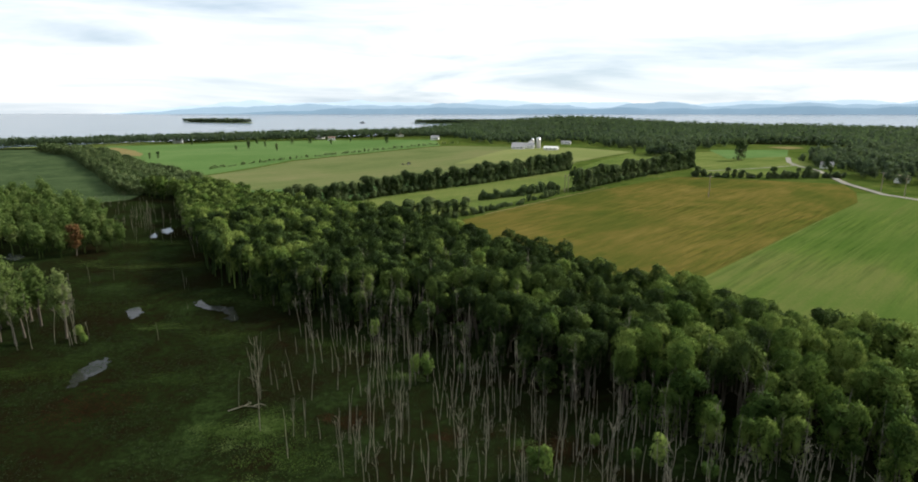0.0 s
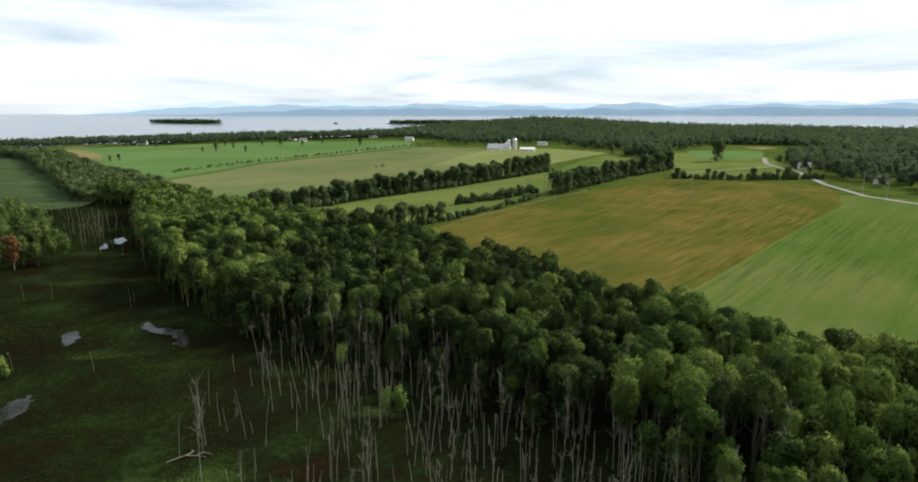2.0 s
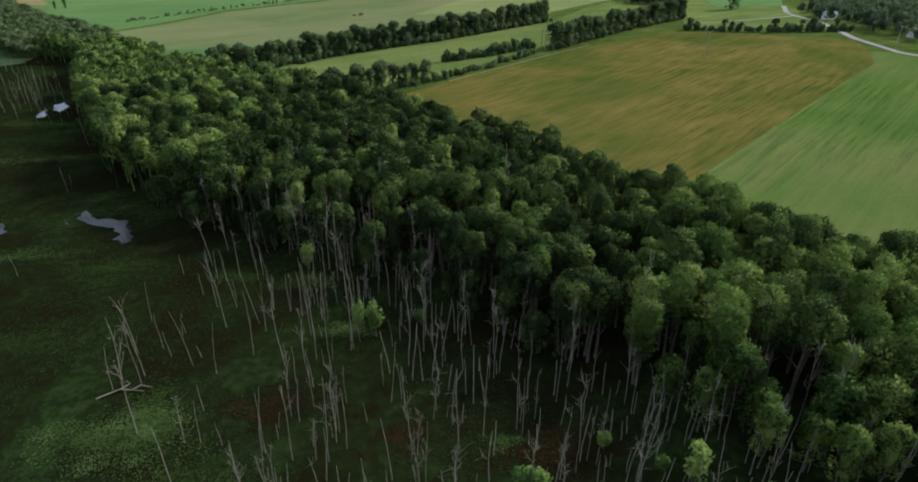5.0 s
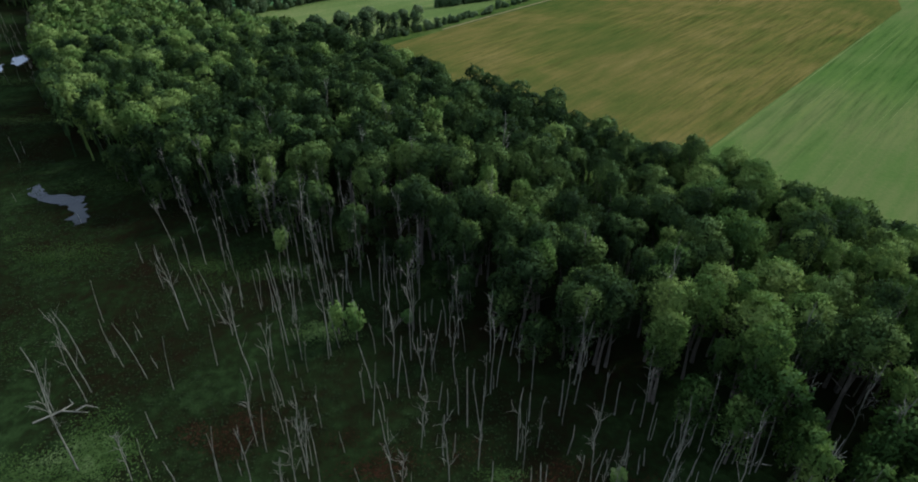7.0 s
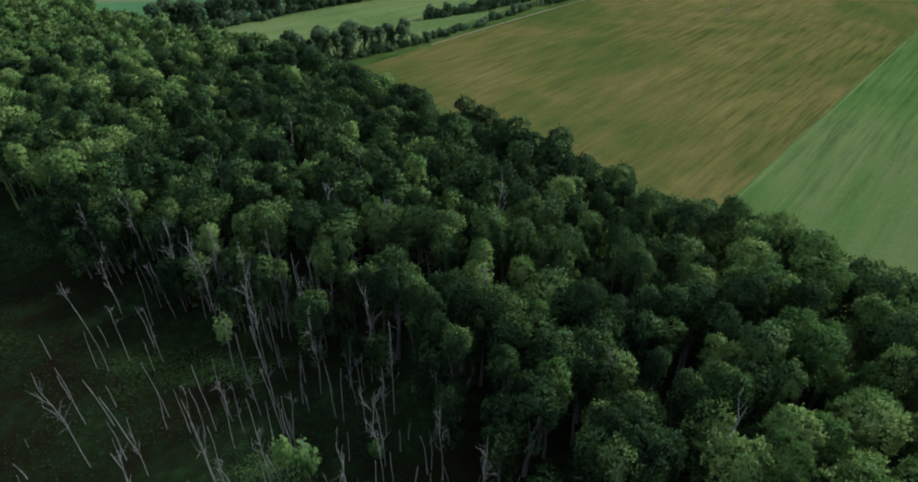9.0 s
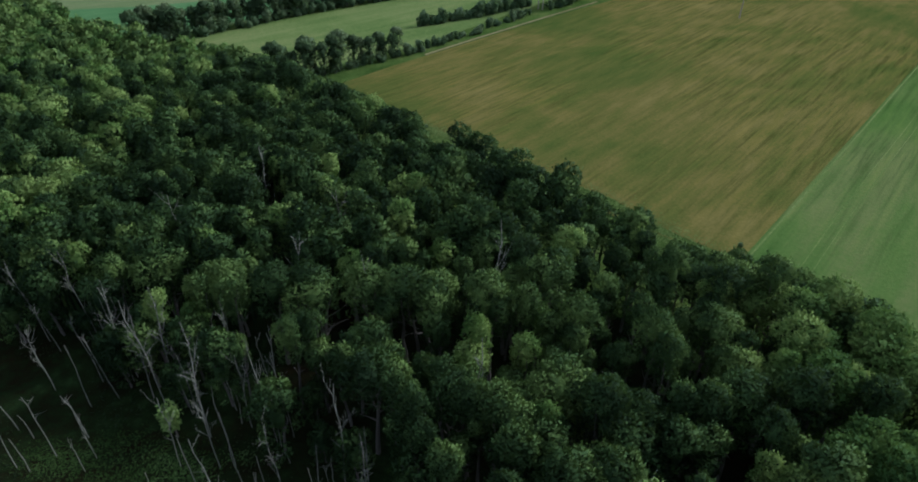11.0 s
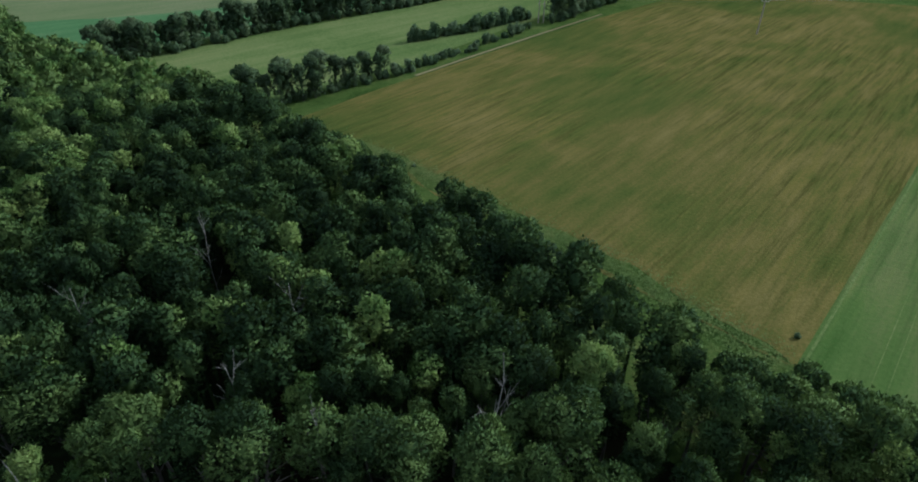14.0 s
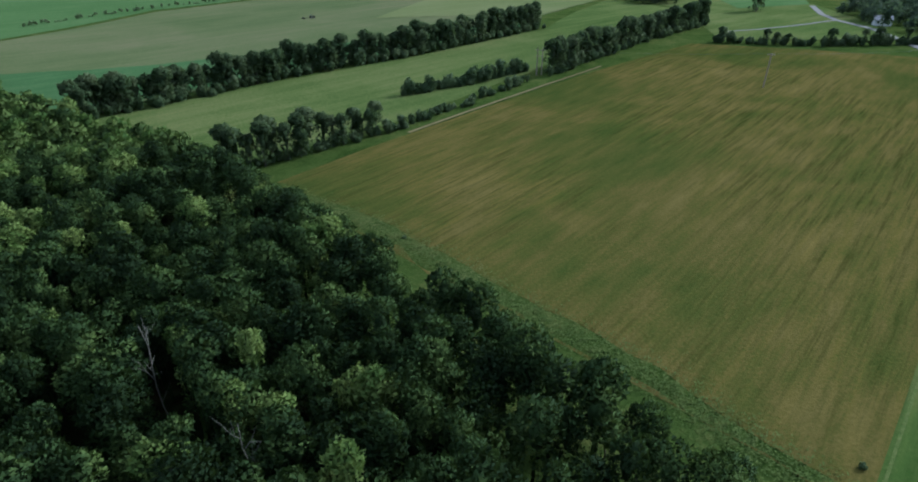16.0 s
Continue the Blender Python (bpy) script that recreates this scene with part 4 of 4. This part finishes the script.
def islet(name, cx, cy, rx_, ry_, turn, seed, label, tall):
    """A low wooded island: a bank and its trees."""
    r = np.random.default_rng(seed)
    z = float(water_level(cx, cy))
    top = tagged(new(name), label, "island")
    top.location = (cx, cy, z)
    a = np.linspace(0, 2 * np.pi, 40, endpoint=False)
    ring = 1 + 0.12 * np.sin(3 * a + seed) + 0.06 * np.sin(7 * a)
    c, s = math.cos(turn), math.sin(turn)
    rows_ = []
    for k, h in ((1.0, -6.0), (0.97, 1.5), (0.6, 3.0), (0.1, 4.0)):
        x, y = rx_ * ring * k * np.cos(a), ry_ * ring * k * np.sin(a)
        rows_.append(np.stack([x * c - y * s, x * s + y * c, np.full(40, h)], 1))
    f = [(i * 40 + j, i * 40 + (j + 1) % 40, (i + 1) * 40 + (j + 1) % 40, (i + 1) * 40 + j) for i in range(3) for j in range(40)]
    part("bank", mesh_of("bank", np.concatenate(rows_), np.array(f), ROUGH_GRASS, smooth=True), ROUGH_GRASS, top)
    V, F, N, o = [], [], [], 0
    for x, y in scatter([(rx_ * 0.93 * math.cos(q) * (1 + 0.12 * math.sin(3 * q + seed)), ry_ * 0.93 * math.sin(q) * (1 + 0.12 * math.sin(3 * q + seed))) for q in a.tolist()], 11, seed):
        v, fc, n = crown_cloud(r, tall * r.uniform(0.75, 1.1), 7.0, 5, 20, 2.4, 0.0, True, 0.25)
        V.append(v + (x * c - y * s, x * s + y * c, 2.0))
        N.append(n)
        F.append(fc + o)
        o += len(v)
    part("tree_cover", mesh_of("tree_cover", np.concatenate(V), np.concatenate(F), LEAF_FAR_HAZE, np.concatenate(N)), LEAF_FAR_HAZE, top)
    return top


islet("island", -945, 2280, 165, 46, -0.35, 3, "long low wooded island in the lake", 13)
islet("island", 20, 2250, 190, 50, 0.08, 6, "low wooded point reaching into the lake", 12)
islet("island", -1890, 2300, 90, 30, -0.5, 8, "small dark wooded islet in the lake", 9)

# ---- dead trees in the marsh ----


def snag_kind(seed, height, girth, limbs, lean):
    r = np.random.default_rng(seed)
    top = tagged(new("dead_tree"), "bare grey dead tree trunk standing in the marsh", "dead tree", "dead trees in the marsh")
    k = np.linspace(0, 1, 7)
    bend = np.cumsum(r.normal(0, 0.018 * height, (7, 2)), axis=0) * k[:, None]
    line = np.stack([bend[:, 0] + lean * height * k, bend[:, 1], k * height - 0.4 * (k == 0)], 1)
    part("trunk", mesh_of("trunk", *tube(line, girth * 0.27 * (1 - 0.74 * k) + 0.014, 6), DEADWOOD, smooth=True), DEADWOOD, top)
    for i in range(limbs):
        h = r.uniform(0.35, 0.93)
        p0 = np.array([np.interp(h, k, line[:, j]) for j in range(3)])
        a, l = r.uniform(0, 6.28), height * r.uniform(0.06, 0.20)
        q = np.linspace(0, 1, 4)[:, None]
        way = np.array((math.cos(a) * l * 0.4, math.sin(a) * l * 0.4, l * r.uniform(0.5, 1.0)))
        limb = [tube(p0 + q * way + q * (1 - q) * r.normal(0, 0.2, 3), girth * 0.10 * (1 - 0.75 * q[:, 0]) + 0.009, 4)]
        if r.uniform() < 0.6:
            p1 = p0 + way * 0.55
            limb.append(tube(p1 + q * (way * 0.4 + r.normal(0, 0.35, 3)), girth * 0.09 * (1 - 0.6 * q[:, 0]) + 0.008, 4))
        for u in (0.35, 0.6, 0.85):
            twig = r.normal(0, 0.38, 3) + way * 0.25 + np.array((0, 0, 0.25))
            limb.append(tube(p0 + way * u + q * twig, 0.012 * (1 - 0.6 * q[:, 0]) + 0.005, 3))
        part("branch", mesh_of("branch", *joined(limb), DEADWOOD, smooth=True), DEADWOOD, top)
    return top


snags = [snag_kind(300 + i, h, g, n, l) for i, (h, g, n, l) in enumerate((
    (10.5, 0.14, 4, 0.02), (9.0, 0.13, 3, 0.05), (12, 0.15, 7, -0.03), (7.0, 0.13, 1, 0.04), (3.2, 0.15, 0, 0.03), (11, 0.14, 3, 0.00), (8.2, 0.14, 8, -0.05), (5.2, 0.13, 1, 0.06), (12.8, 0.15, 7, 0.03), (2.0, 0.15, 0, -0.05), (9.8, 0.14, 2, -0.04), (13.5, 0.16, 9, 0.01)))]
SNAG_FIELD = [(-50, 112), (-46, 150), (-28, 150), (-6, 140), (8, 126), (14, 113), (32, 98), (50, 91), (82, 80), (92, 66), (74, 54), (10, 66), (-14, 76), (-36, 92)]
snag_spots = scatter(SNAG_FIELD, 4.5, 201, 0.9)
snag_spots = snag_spots[np.random.default_rng(9).uniform(0, 1, len(snag_spots)) < np.where(snag_spots[:, 0] < -20, 0.28, 0.80)]
place(snags, snag_spots, 202, 0.75, 1.38)
place(snags[:3] + snags[5:6] + snags[8:9], np.array([(7.2, 121.0), (21.4, 88.4), (22.4, 87.6), (-23, 146), (-31, 150), (-38, 154), (-44, 157)]), 203, 0.85, 1.0)
place(snags[:3] + snags[8:], along([(80, 80), (50, 90), (30, 100), (14, 115), (6, 128), (-12, 142), (-46, 161), (-68, 179), (-100, 216), (-120, 252), (-142, 290), (-168, 340)], 7.5, 204, 2.5), 205, 0.8, 1.15)
place(snags, scatter([(-160, 262), (-132, 250), (-112, 290), (-150, 300), (-190, 330)], 9, 206), 207, 0.7, 1.0)
place(snags[:3] + snags[8:9] + snags[11:], along([(-95, 140), (-108, 136), (-122, 134)], 2.6, 208, 2.0), 209, 1.1, 1.5)
place(snags[2:3] + snags[6:7] + snags[11:], np.array([(-8, 158), (-30, 172), (14, 134), (26, 118), (2, 150), (-46, 178), (34, 108), (46, 98), (18, 152), (-18, 186), (52, 88), (58, 100), (-4, 170)]), 214, 1.25, 1.6)
place(snags[3:5], scatter([(-130, 150), (-60, 110), (-60, 170), (-140, 230)], 26, 210), 211, 0.6, 1.0)
place(snags[2:3] + snags[6:7] + snags[8:9] + snags[11:], scatter([(-46, 150), (-10, 136), (-4, 147), (-38, 164)], 7.5, 215), 216, 1.1, 1.45)
thin = np.concatenate([scatter(SNAG_FIELD, 3.6, 212, 0.9), scatter([(-225, 310), (-165, 268), (-150, 300), (-175, 350), (-205, 384), (-245, 384)], 9.0, 218, 0.9)])
r_ = np.random.default_rng(213)
stems = []
for x, y in thin[r_.uniform(0, 1, len(thin)) < np.where((thin[:, 0] < -20) & (thin[:, 1] < 200), 0.30, 0.58)].tolist():
    h, k = r_.uniform(2.5, 11.0), np.linspace(0, 1, 4)
    bend = np.cumsum(r_.normal(0, 0.022 * h, (4, 2)), axis=0) * k[:, None]
    stems.append(tube(np.stack([x + bend[:, 0] + r_.normal(0, 0.05) * h * k, y + bend[:, 1], float(land(x, y)) + k * h - 0.2 * (k == 0)], 1), r_.uniform(0.045, 0.075) * (1 - 0.6 * k) + 0.012, 4))
tagged(new("dead_stems", mesh_of("dead_stems", *joined(stems), DEADWOOD, smooth=True)), "thin bare grey dead stems standing in the marsh", "dead stems", kind="stuff")
drop(snags)
log = tagged(new("fallen_tree"), "pale bare fallen tree lying in the marsh", "fallen tree")
log.location = (-43, 104.5, 0.35)
for a, b, c in (((-3.4, -0.6, 0.0), (-0.6, 0.9, 0.35), (2.8, 0.6, 0.15)), ((-0.6, 0.9, 0.3), (0.3, 2.0, 0.4), (-0.6, 2.9, 0.2)), ((1.2, 0.8, 0.3), (2.2, 1.5, 0.5), (3.6, 1.4, 0.1))):
    part("limb", mesh_of("limb", *tube(np.array((a, b, c)), (0.13, 0.10, 0.04), 6), DEADWOOD, smooth=True), DEADWOOD, log)

# sedge and small bushes on the marsh
MARSH_NEAR = [(-130, 100), (-60, 74), (30, 60), (20, 96), (4, 118), (-4, 134), (-48, 160), (-72, 180), (-102, 228), (-140, 240)]
tuft_spots = scatter(MARSH_NEAR, 1.15, 221, 0.5)
patchy = np.array([noise.noise(Vector((x * 0.07, y * 0.07, 3.0))) for x, y in tuft_spots.tolist()])
tuft_spots = tuft_spots[patchy > -0.05]
r_ = np.random.default_rng(222)
V = []
for i in range(4):
    n = len(tuft_spots)
    z0 = land(tuft_spots[:, 0], tuft_spots[:, 1])
    b = np.stack([tuft_spots[:, 0] + r_.normal(0, 0.45, n), tuft_spots[:, 1] + r_.normal(0, 0.45, n), z0 + r_.uniform(0.08, 0.35, n)], 1)
    up = np.stack([r_.normal(0, 0.35, n), r_.normal(0, 0.35, n), np.ones(n)], 1)
    s1 = np.cross(up, r_.normal(size=(n, 3)))
    s1 *= (r_.uniform(0.06, 0.2, n) / np.linalg.norm(s1, axis=1))[:, None]
    s2 = np.cross(up, s1) * 0.6
    V.append(np.stack([b - s1, b + s1 * 0.5 - s2, b + s1, b - s1 * 0.3 + s2], 1).reshape(-1, 3))
V = np.concatenate(V)
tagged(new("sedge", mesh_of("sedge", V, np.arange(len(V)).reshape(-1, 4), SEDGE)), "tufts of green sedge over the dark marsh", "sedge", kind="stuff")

edge_line = along([(-22, 269), (9, 240), (32, 209), (48, 189), (61, 166)], 0.009, 225, 0.0)
r_ = np.random.default_rng(226)
gx = edge_line[:, 0] + r_.normal(0, 1.9, len(edge_line)) + r_.exponential(0.9, len(edge_line)) - 1.4
gy = edge_line[:, 1] + r_.normal(0, 1.9, len(edge_line)) + r_.exponential(0.8, len(edge_line)) - 1.2
n = len(gx)
b = np.stack([gx, gy, land(gx, gy) + r_.uniform(0.32, 0.6, n)], 1)
up = np.stack([r_.normal(0, 0.4, n), r_.normal(0, 0.4, n), np.ones(n)], 1)
s1 = np.cross(up, r_.normal(size=(n, 3)))
s1 *= (r_.uniform(0.06, 0.2, n) / np.linalg.norm(s1, axis=1))[:, None]
s2 = np.cross(up, s1) * 0.7
V = np.stack([b - s1, b + s1 * 0.5 - s2, b + s1, b - s1 * 0.3 + s2], 1).reshape(-1, 3)
tagged(new("tall_grass", mesh_of("tall_grass", V, np.arange(n * 4).reshape(-1, 4), MEADOW, np.tile((0.0, 0.0, 1.0), (n * 4, 1)))), "tall dark green grass along the field edge", "grass", kind="stuff")
sapling = [tree_kind("sapling", 190 + i, h, rd, 9, 420, 0.26, 0.05, LEAF_PALE_SUNLIT, "small light green sapling growing in the marsh", "sapling", "saplings in the marsh") for i, (h, rd) in enumerate(((5, 1.5), (3.6, 1.2), (6.5, 1.6)))]
place(sapling, np.array([(12.5, 83.5), (14, 82), (30, 86), (33, 84), (-9.8, 118), (-7, 116.5), (0.5, 119), (40, 80), (24, 90), (-100, 141), (-97, 138), (-22, 140), (48, 74), (56, 70)]), 191, 0.7, 1.1)
drop(sapling)

# ---- buildings ----


def house(name, x, y, turn, w, d, wall, rise, roof_mat, label, windows=3, sink=0.4):
    """A gabled building with wall, roof, door and windows."""
    top = tagged(new(name), label, "barn" if "barn" in name else "house")
    top.matrix_basis = pose(x, y, float(land(x, y)), 0, 0, turn)
    bm = bmesh.new()
    v = [bm.verts.new(p) for p in ((-w / 2, -d / 2, -sink), (w / 2, -d / 2, -sink), (w / 2, d / 2, -sink), (-w / 2, d / 2, -sink), (-w / 2, -d / 2, wall), (w / 2, -d / 2, wall), (w / 2, d / 2, wall), (-w / 2, d / 2, wall), (-w / 2, 0, wall + rise), (w / 2, 0, wall + rise))]
    for f in ((0, 1, 5, 4), (2, 3, 7, 6), (1, 2, 6, 9, 5), (3, 0, 4, 8, 7), (3, 2, 1, 0), (4, 5, 9, 8), (6, 7, 8, 9)):
        bm.faces.new([v[i] for i in f])
    part("wall", bm, WHITE, top)
    bm = bmesh.new()
    for s in (-1, 1):
        q = [bm.verts.new(p) for p in ((-w / 2 - 0.4, s * (d / 2 + 0.4), wall - 0.25), (w / 2 + 0.4, s * (d / 2 + 0.4), wall - 0.25), (w / 2 + 0.4, 0, wall + rise + 0.08), (-w / 2 - 0.4, 0, wall + rise + 0.08))]
        q += [bm.verts.new(p.co + Vector((0, 0, 0.22))) for p in q]
        for f in ((0, 1, 2, 3), (4, 5, 6, 7), (0, 1, 5, 4), (1, 2, 6, 5), (2, 3, 7, 6), (3, 0, 4, 7)):
            bm.faces.new([q[i] for i in f])
    bmesh.ops.recalc_face_normals(bm, faces=bm.faces[:])
    part("roof", bm, roof_mat, top)
    for i in range(windows):
        cx = -w / 2 + w * (i + 0.7) / (windows + 0.4)
        bm = bmesh.new()
        box(bm, cx - 0.6, -d / 2 - 0.05, wall * 0.42, cx + 0.6, -d / 2 + 0.06, wall * 0.42 + 1.3)
        part("window", bm, PANE, top)
    bm = bmesh.new()
    box(bm, w / 2 - 0.05, -0.6, -0.1, w / 2 + 0.06, 0.6, 2.1)
    part("door", bm, DARK, top)
    return top


house("barn", 82, 735, -14, 28, 11, 4.2, 3.0, GREY_ROOF, "long white dairy barn with a grey roof", 6)
house("barn", 93, 748, 76, 16, 9, 5.2, 3.6, GREY_ROOF, "tall white cross-gabled barn", 3)
house("barn", 74, 722, -14, 16, 7, 3.0, 1.6, GREY_ROOF, "low white lean-to shed", 3)
house("barn", 112, 700, -20, 17, 7, 3.0, 1.5, WHITE, "low white open shed", 3)
house("barn", 152, 818, -20, 13, 6, 3.0, 1.8, GREY_ROOF, "grey-roofed white machine shed by the woods", 3)
for x, y, tall, rad in ((101.5, 736, 14.0, 2.8), (96, 752, 12, 2.2)):
    silo = tagged(new("silo"), "white concrete silo with a domed metal top", "silo")
    silo.location = (x, y, float(land(x, y)))
    bm = bmesh.new()
    rod(bm, (0, 0, -0.4), (0, 0, tall - rad * 0.8), rad, rad, 24)
    part("tower", bm, CONCRETE, silo)
    bm = bmesh.new()
    bmesh.ops.create_uvsphere(bm, u_segments=24, v_segments=10, radius=rad * 1.03, matrix=Matrix.Translation((0, 0, tall - rad * 0.8)) @ Matrix.Diagonal((1, 1, 0.75, 1)))
    part("dome", bm, METAL, silo, "metal domed cap")
for x, y, turn, w in ((7, 1075, 10, 16), (-255, 1062, -20, 15), (-112, 1090, 30, 14), (-40, 960, -10, 13), (228, 664, 15, 12), (236, 650, 40, 10), (300, 466, -25, 9), (290, 372, 20, 8), (-480, 985, 10, 15), (-225, 1020, 25, 12)):
    house("house", x, y, turn, w, w * 0.6, 2.6 + w * 0.1, w * 0.22, GREY_ROOF if w % 2 else RED_ROOF, "white clapboard house with a pitched roof among trees", 3)

# tractor with its rake on the hayfield
tractor = tagged(new("tractor"), "small dark tractor standing on the hayfield", "tractor")
tractor.matrix_basis = pose(-51, 576, float(land(-51, 576)) + 0.24, 0, 0, 25)
bm = bmesh.new()
vs = box(bm, 0.2, -0.45, 0.9, 2.4, 0.45, 1.7)
box(bm, -0.6, -0.55, 0.8, 0.3, 0.55, 1.3)
bmesh.ops.bevel(bm, geom=bm.edges[:], offset=0.06, segments=2, affect="EDGES")
part("body", bm, DARK, tractor)
bm = bmesh.new()
for px, py in ((-0.7, -0.6), (-0.7, 0.6), (0.3, -0.6), (0.3, 0.6)):
    rod(bm, (px, py, 1.2), (px, py, 2.6), 0.05, 0.05)
box(bm, -0.9, -0.75, 2.6, 0.5, 0.75, 2.72)
part("cab", bm, DARK, tractor)
for px, py, rr in ((-0.5, -0.95, 0.85), (-0.5, 0.95, 0.85), (1.9, -0.8, 0.5), (1.9, 0.8, 0.5)):
    bm = bmesh.new()
    rod(bm, (px, py - 0.22, rr), (px, py + 0.22, rr), rr, rr, 18)
    wheel = part("wheel", bm, RUBBER, tractor)
    bm = bmesh.new()
    rod(bm, (px, py - 0.25, rr), (px, py + 0.25, rr), rr * 0.5, rr * 0.5, 14)
    part("rim", bm, METAL, wheel)
rake = tagged(new("hay_rake"), "dark towed hay rake behind the tractor", "farm machine")
rake.matrix_basis = pose(-55.5, 575, float(land(-55.5, 575)) + 0.24, 0, 0, 25)
bm = bmesh.new()
rod(bm, (-1.5, 0, 0.7), (2.2, 0, 0.7), 0.09, 0.09)
rod(bm, (-1.2, -1.6, 0.8), (-1.2, 1.6, 0.8), 0.09, 0.09)
part("frame", bm, DARK, rake)
for py in (-1.3, -0.45, 0.45, 1.3):
    bm = bmesh.new()
    rod(bm, (-1.3, py - 0.05, 0.62), (-1.3, py + 0.05, 0.62), 0.62, 0.62, 16)
    part("wheel", bm, DARK, rake)

# ---- power line ----


def pole(name, x, y, tall, legs, arms, label):
    top = tagged(new(name), label, "power pole")
    top.matrix_basis = pose(x, y, float(land(x, y)), 0, 0, -28)
    for px in legs:
        bm = bmesh.new()
        rod(bm, (px, 0, -0.5), (px, 0, tall), 0.24, 0.16, 10)
        part("mast", bm, POLE_WOOD, top)
    for z, half in arms:
        bm = bmesh.new()
        box(bm, -half, -0.08, z - 0.1, half, 0.08, z + 0.1)
        part("crossarm", bm, POLE_WOOD, top)
        for px in (-half * 0.9, 0.35, half * 0.9):
            bm = bmesh.new()
            rod(bm, (px, 0, z + 0.1), (px, 0, z + 0.4), 0.06, 0.05)
            part("insulator", bm, CONCRETE, top)
    return top


POLES = [(70.3, 370.5, 11.5), (146.5, 331.5, 12.5), (250.5, 336.0, 11.5), (246.0, 312.0, 11.0)]
pole("power_pole", *POLES[0], (-1.1, 1.1), ((10.2, 2.1), (7.8, 1.6)), "weathered twin-mast wooden power pole by the hedge")
pole("power_pole", *POLES[1], (0,), ((11.9, 1.3),), "wooden power pole standing in the tan field")
pole("power_pole", *POLES[2], (0,), ((10.9, 1.3),), "wooden power pole beside the gravel road")
pole("power_pole", *POLES[3], (0,), ((10.4, 1.3),), "wooden power pole beside the gravel road")
for (x0, y0, t0), (x1, y1, t1) in zip(POLES, POLES[1:]):
    a, b = np.array((x0, y0, float(land(x0, y0)) + t0 - 0.2)), np.array((x1, y1, float(land(x1, y1)) + t1 - 0.2))
    k = np.linspace(0, 1, 12)[:, None]
    line = a + (b - a) * k - np.array((0, 0, 1)) * 4 * k * (1 - k) * 1.2
    tagged(new("power_cable", mesh_of("power_cable", *tube(line, np.full(12, 0.018), 4), WIRE)), "thin dark sagging cable between power poles", "cable")

# ferry far out on the lake
ferry = tagged(new("ferry_boat"), "small dark ferry boat far out on the lake", "boat")
ferry.matrix_basis = pose(-372, 2240, float(water_level(-372, 2240)), 0, 0, 8)
bm = bmesh.new()
vs = box(bm, -10, -3.2, -0.6, 10, 3.2, 2.4)
for v in vs:
    if v.co.x > 0 and v.co.z > 0:
        v.co.x += 2
    if v.co.x > 5:
        v.co.y *= 0.35
part("hull", bm, DARK, ferry)
bm = bmesh.new()
box(bm, -7, -2.4, 2.4, 5, 2.4, 5.0)
box(bm, -2, -1.6, 5.0, 3, 1.6, 6.8)
part("deckhouse", bm, GREY_ROOF, ferry)
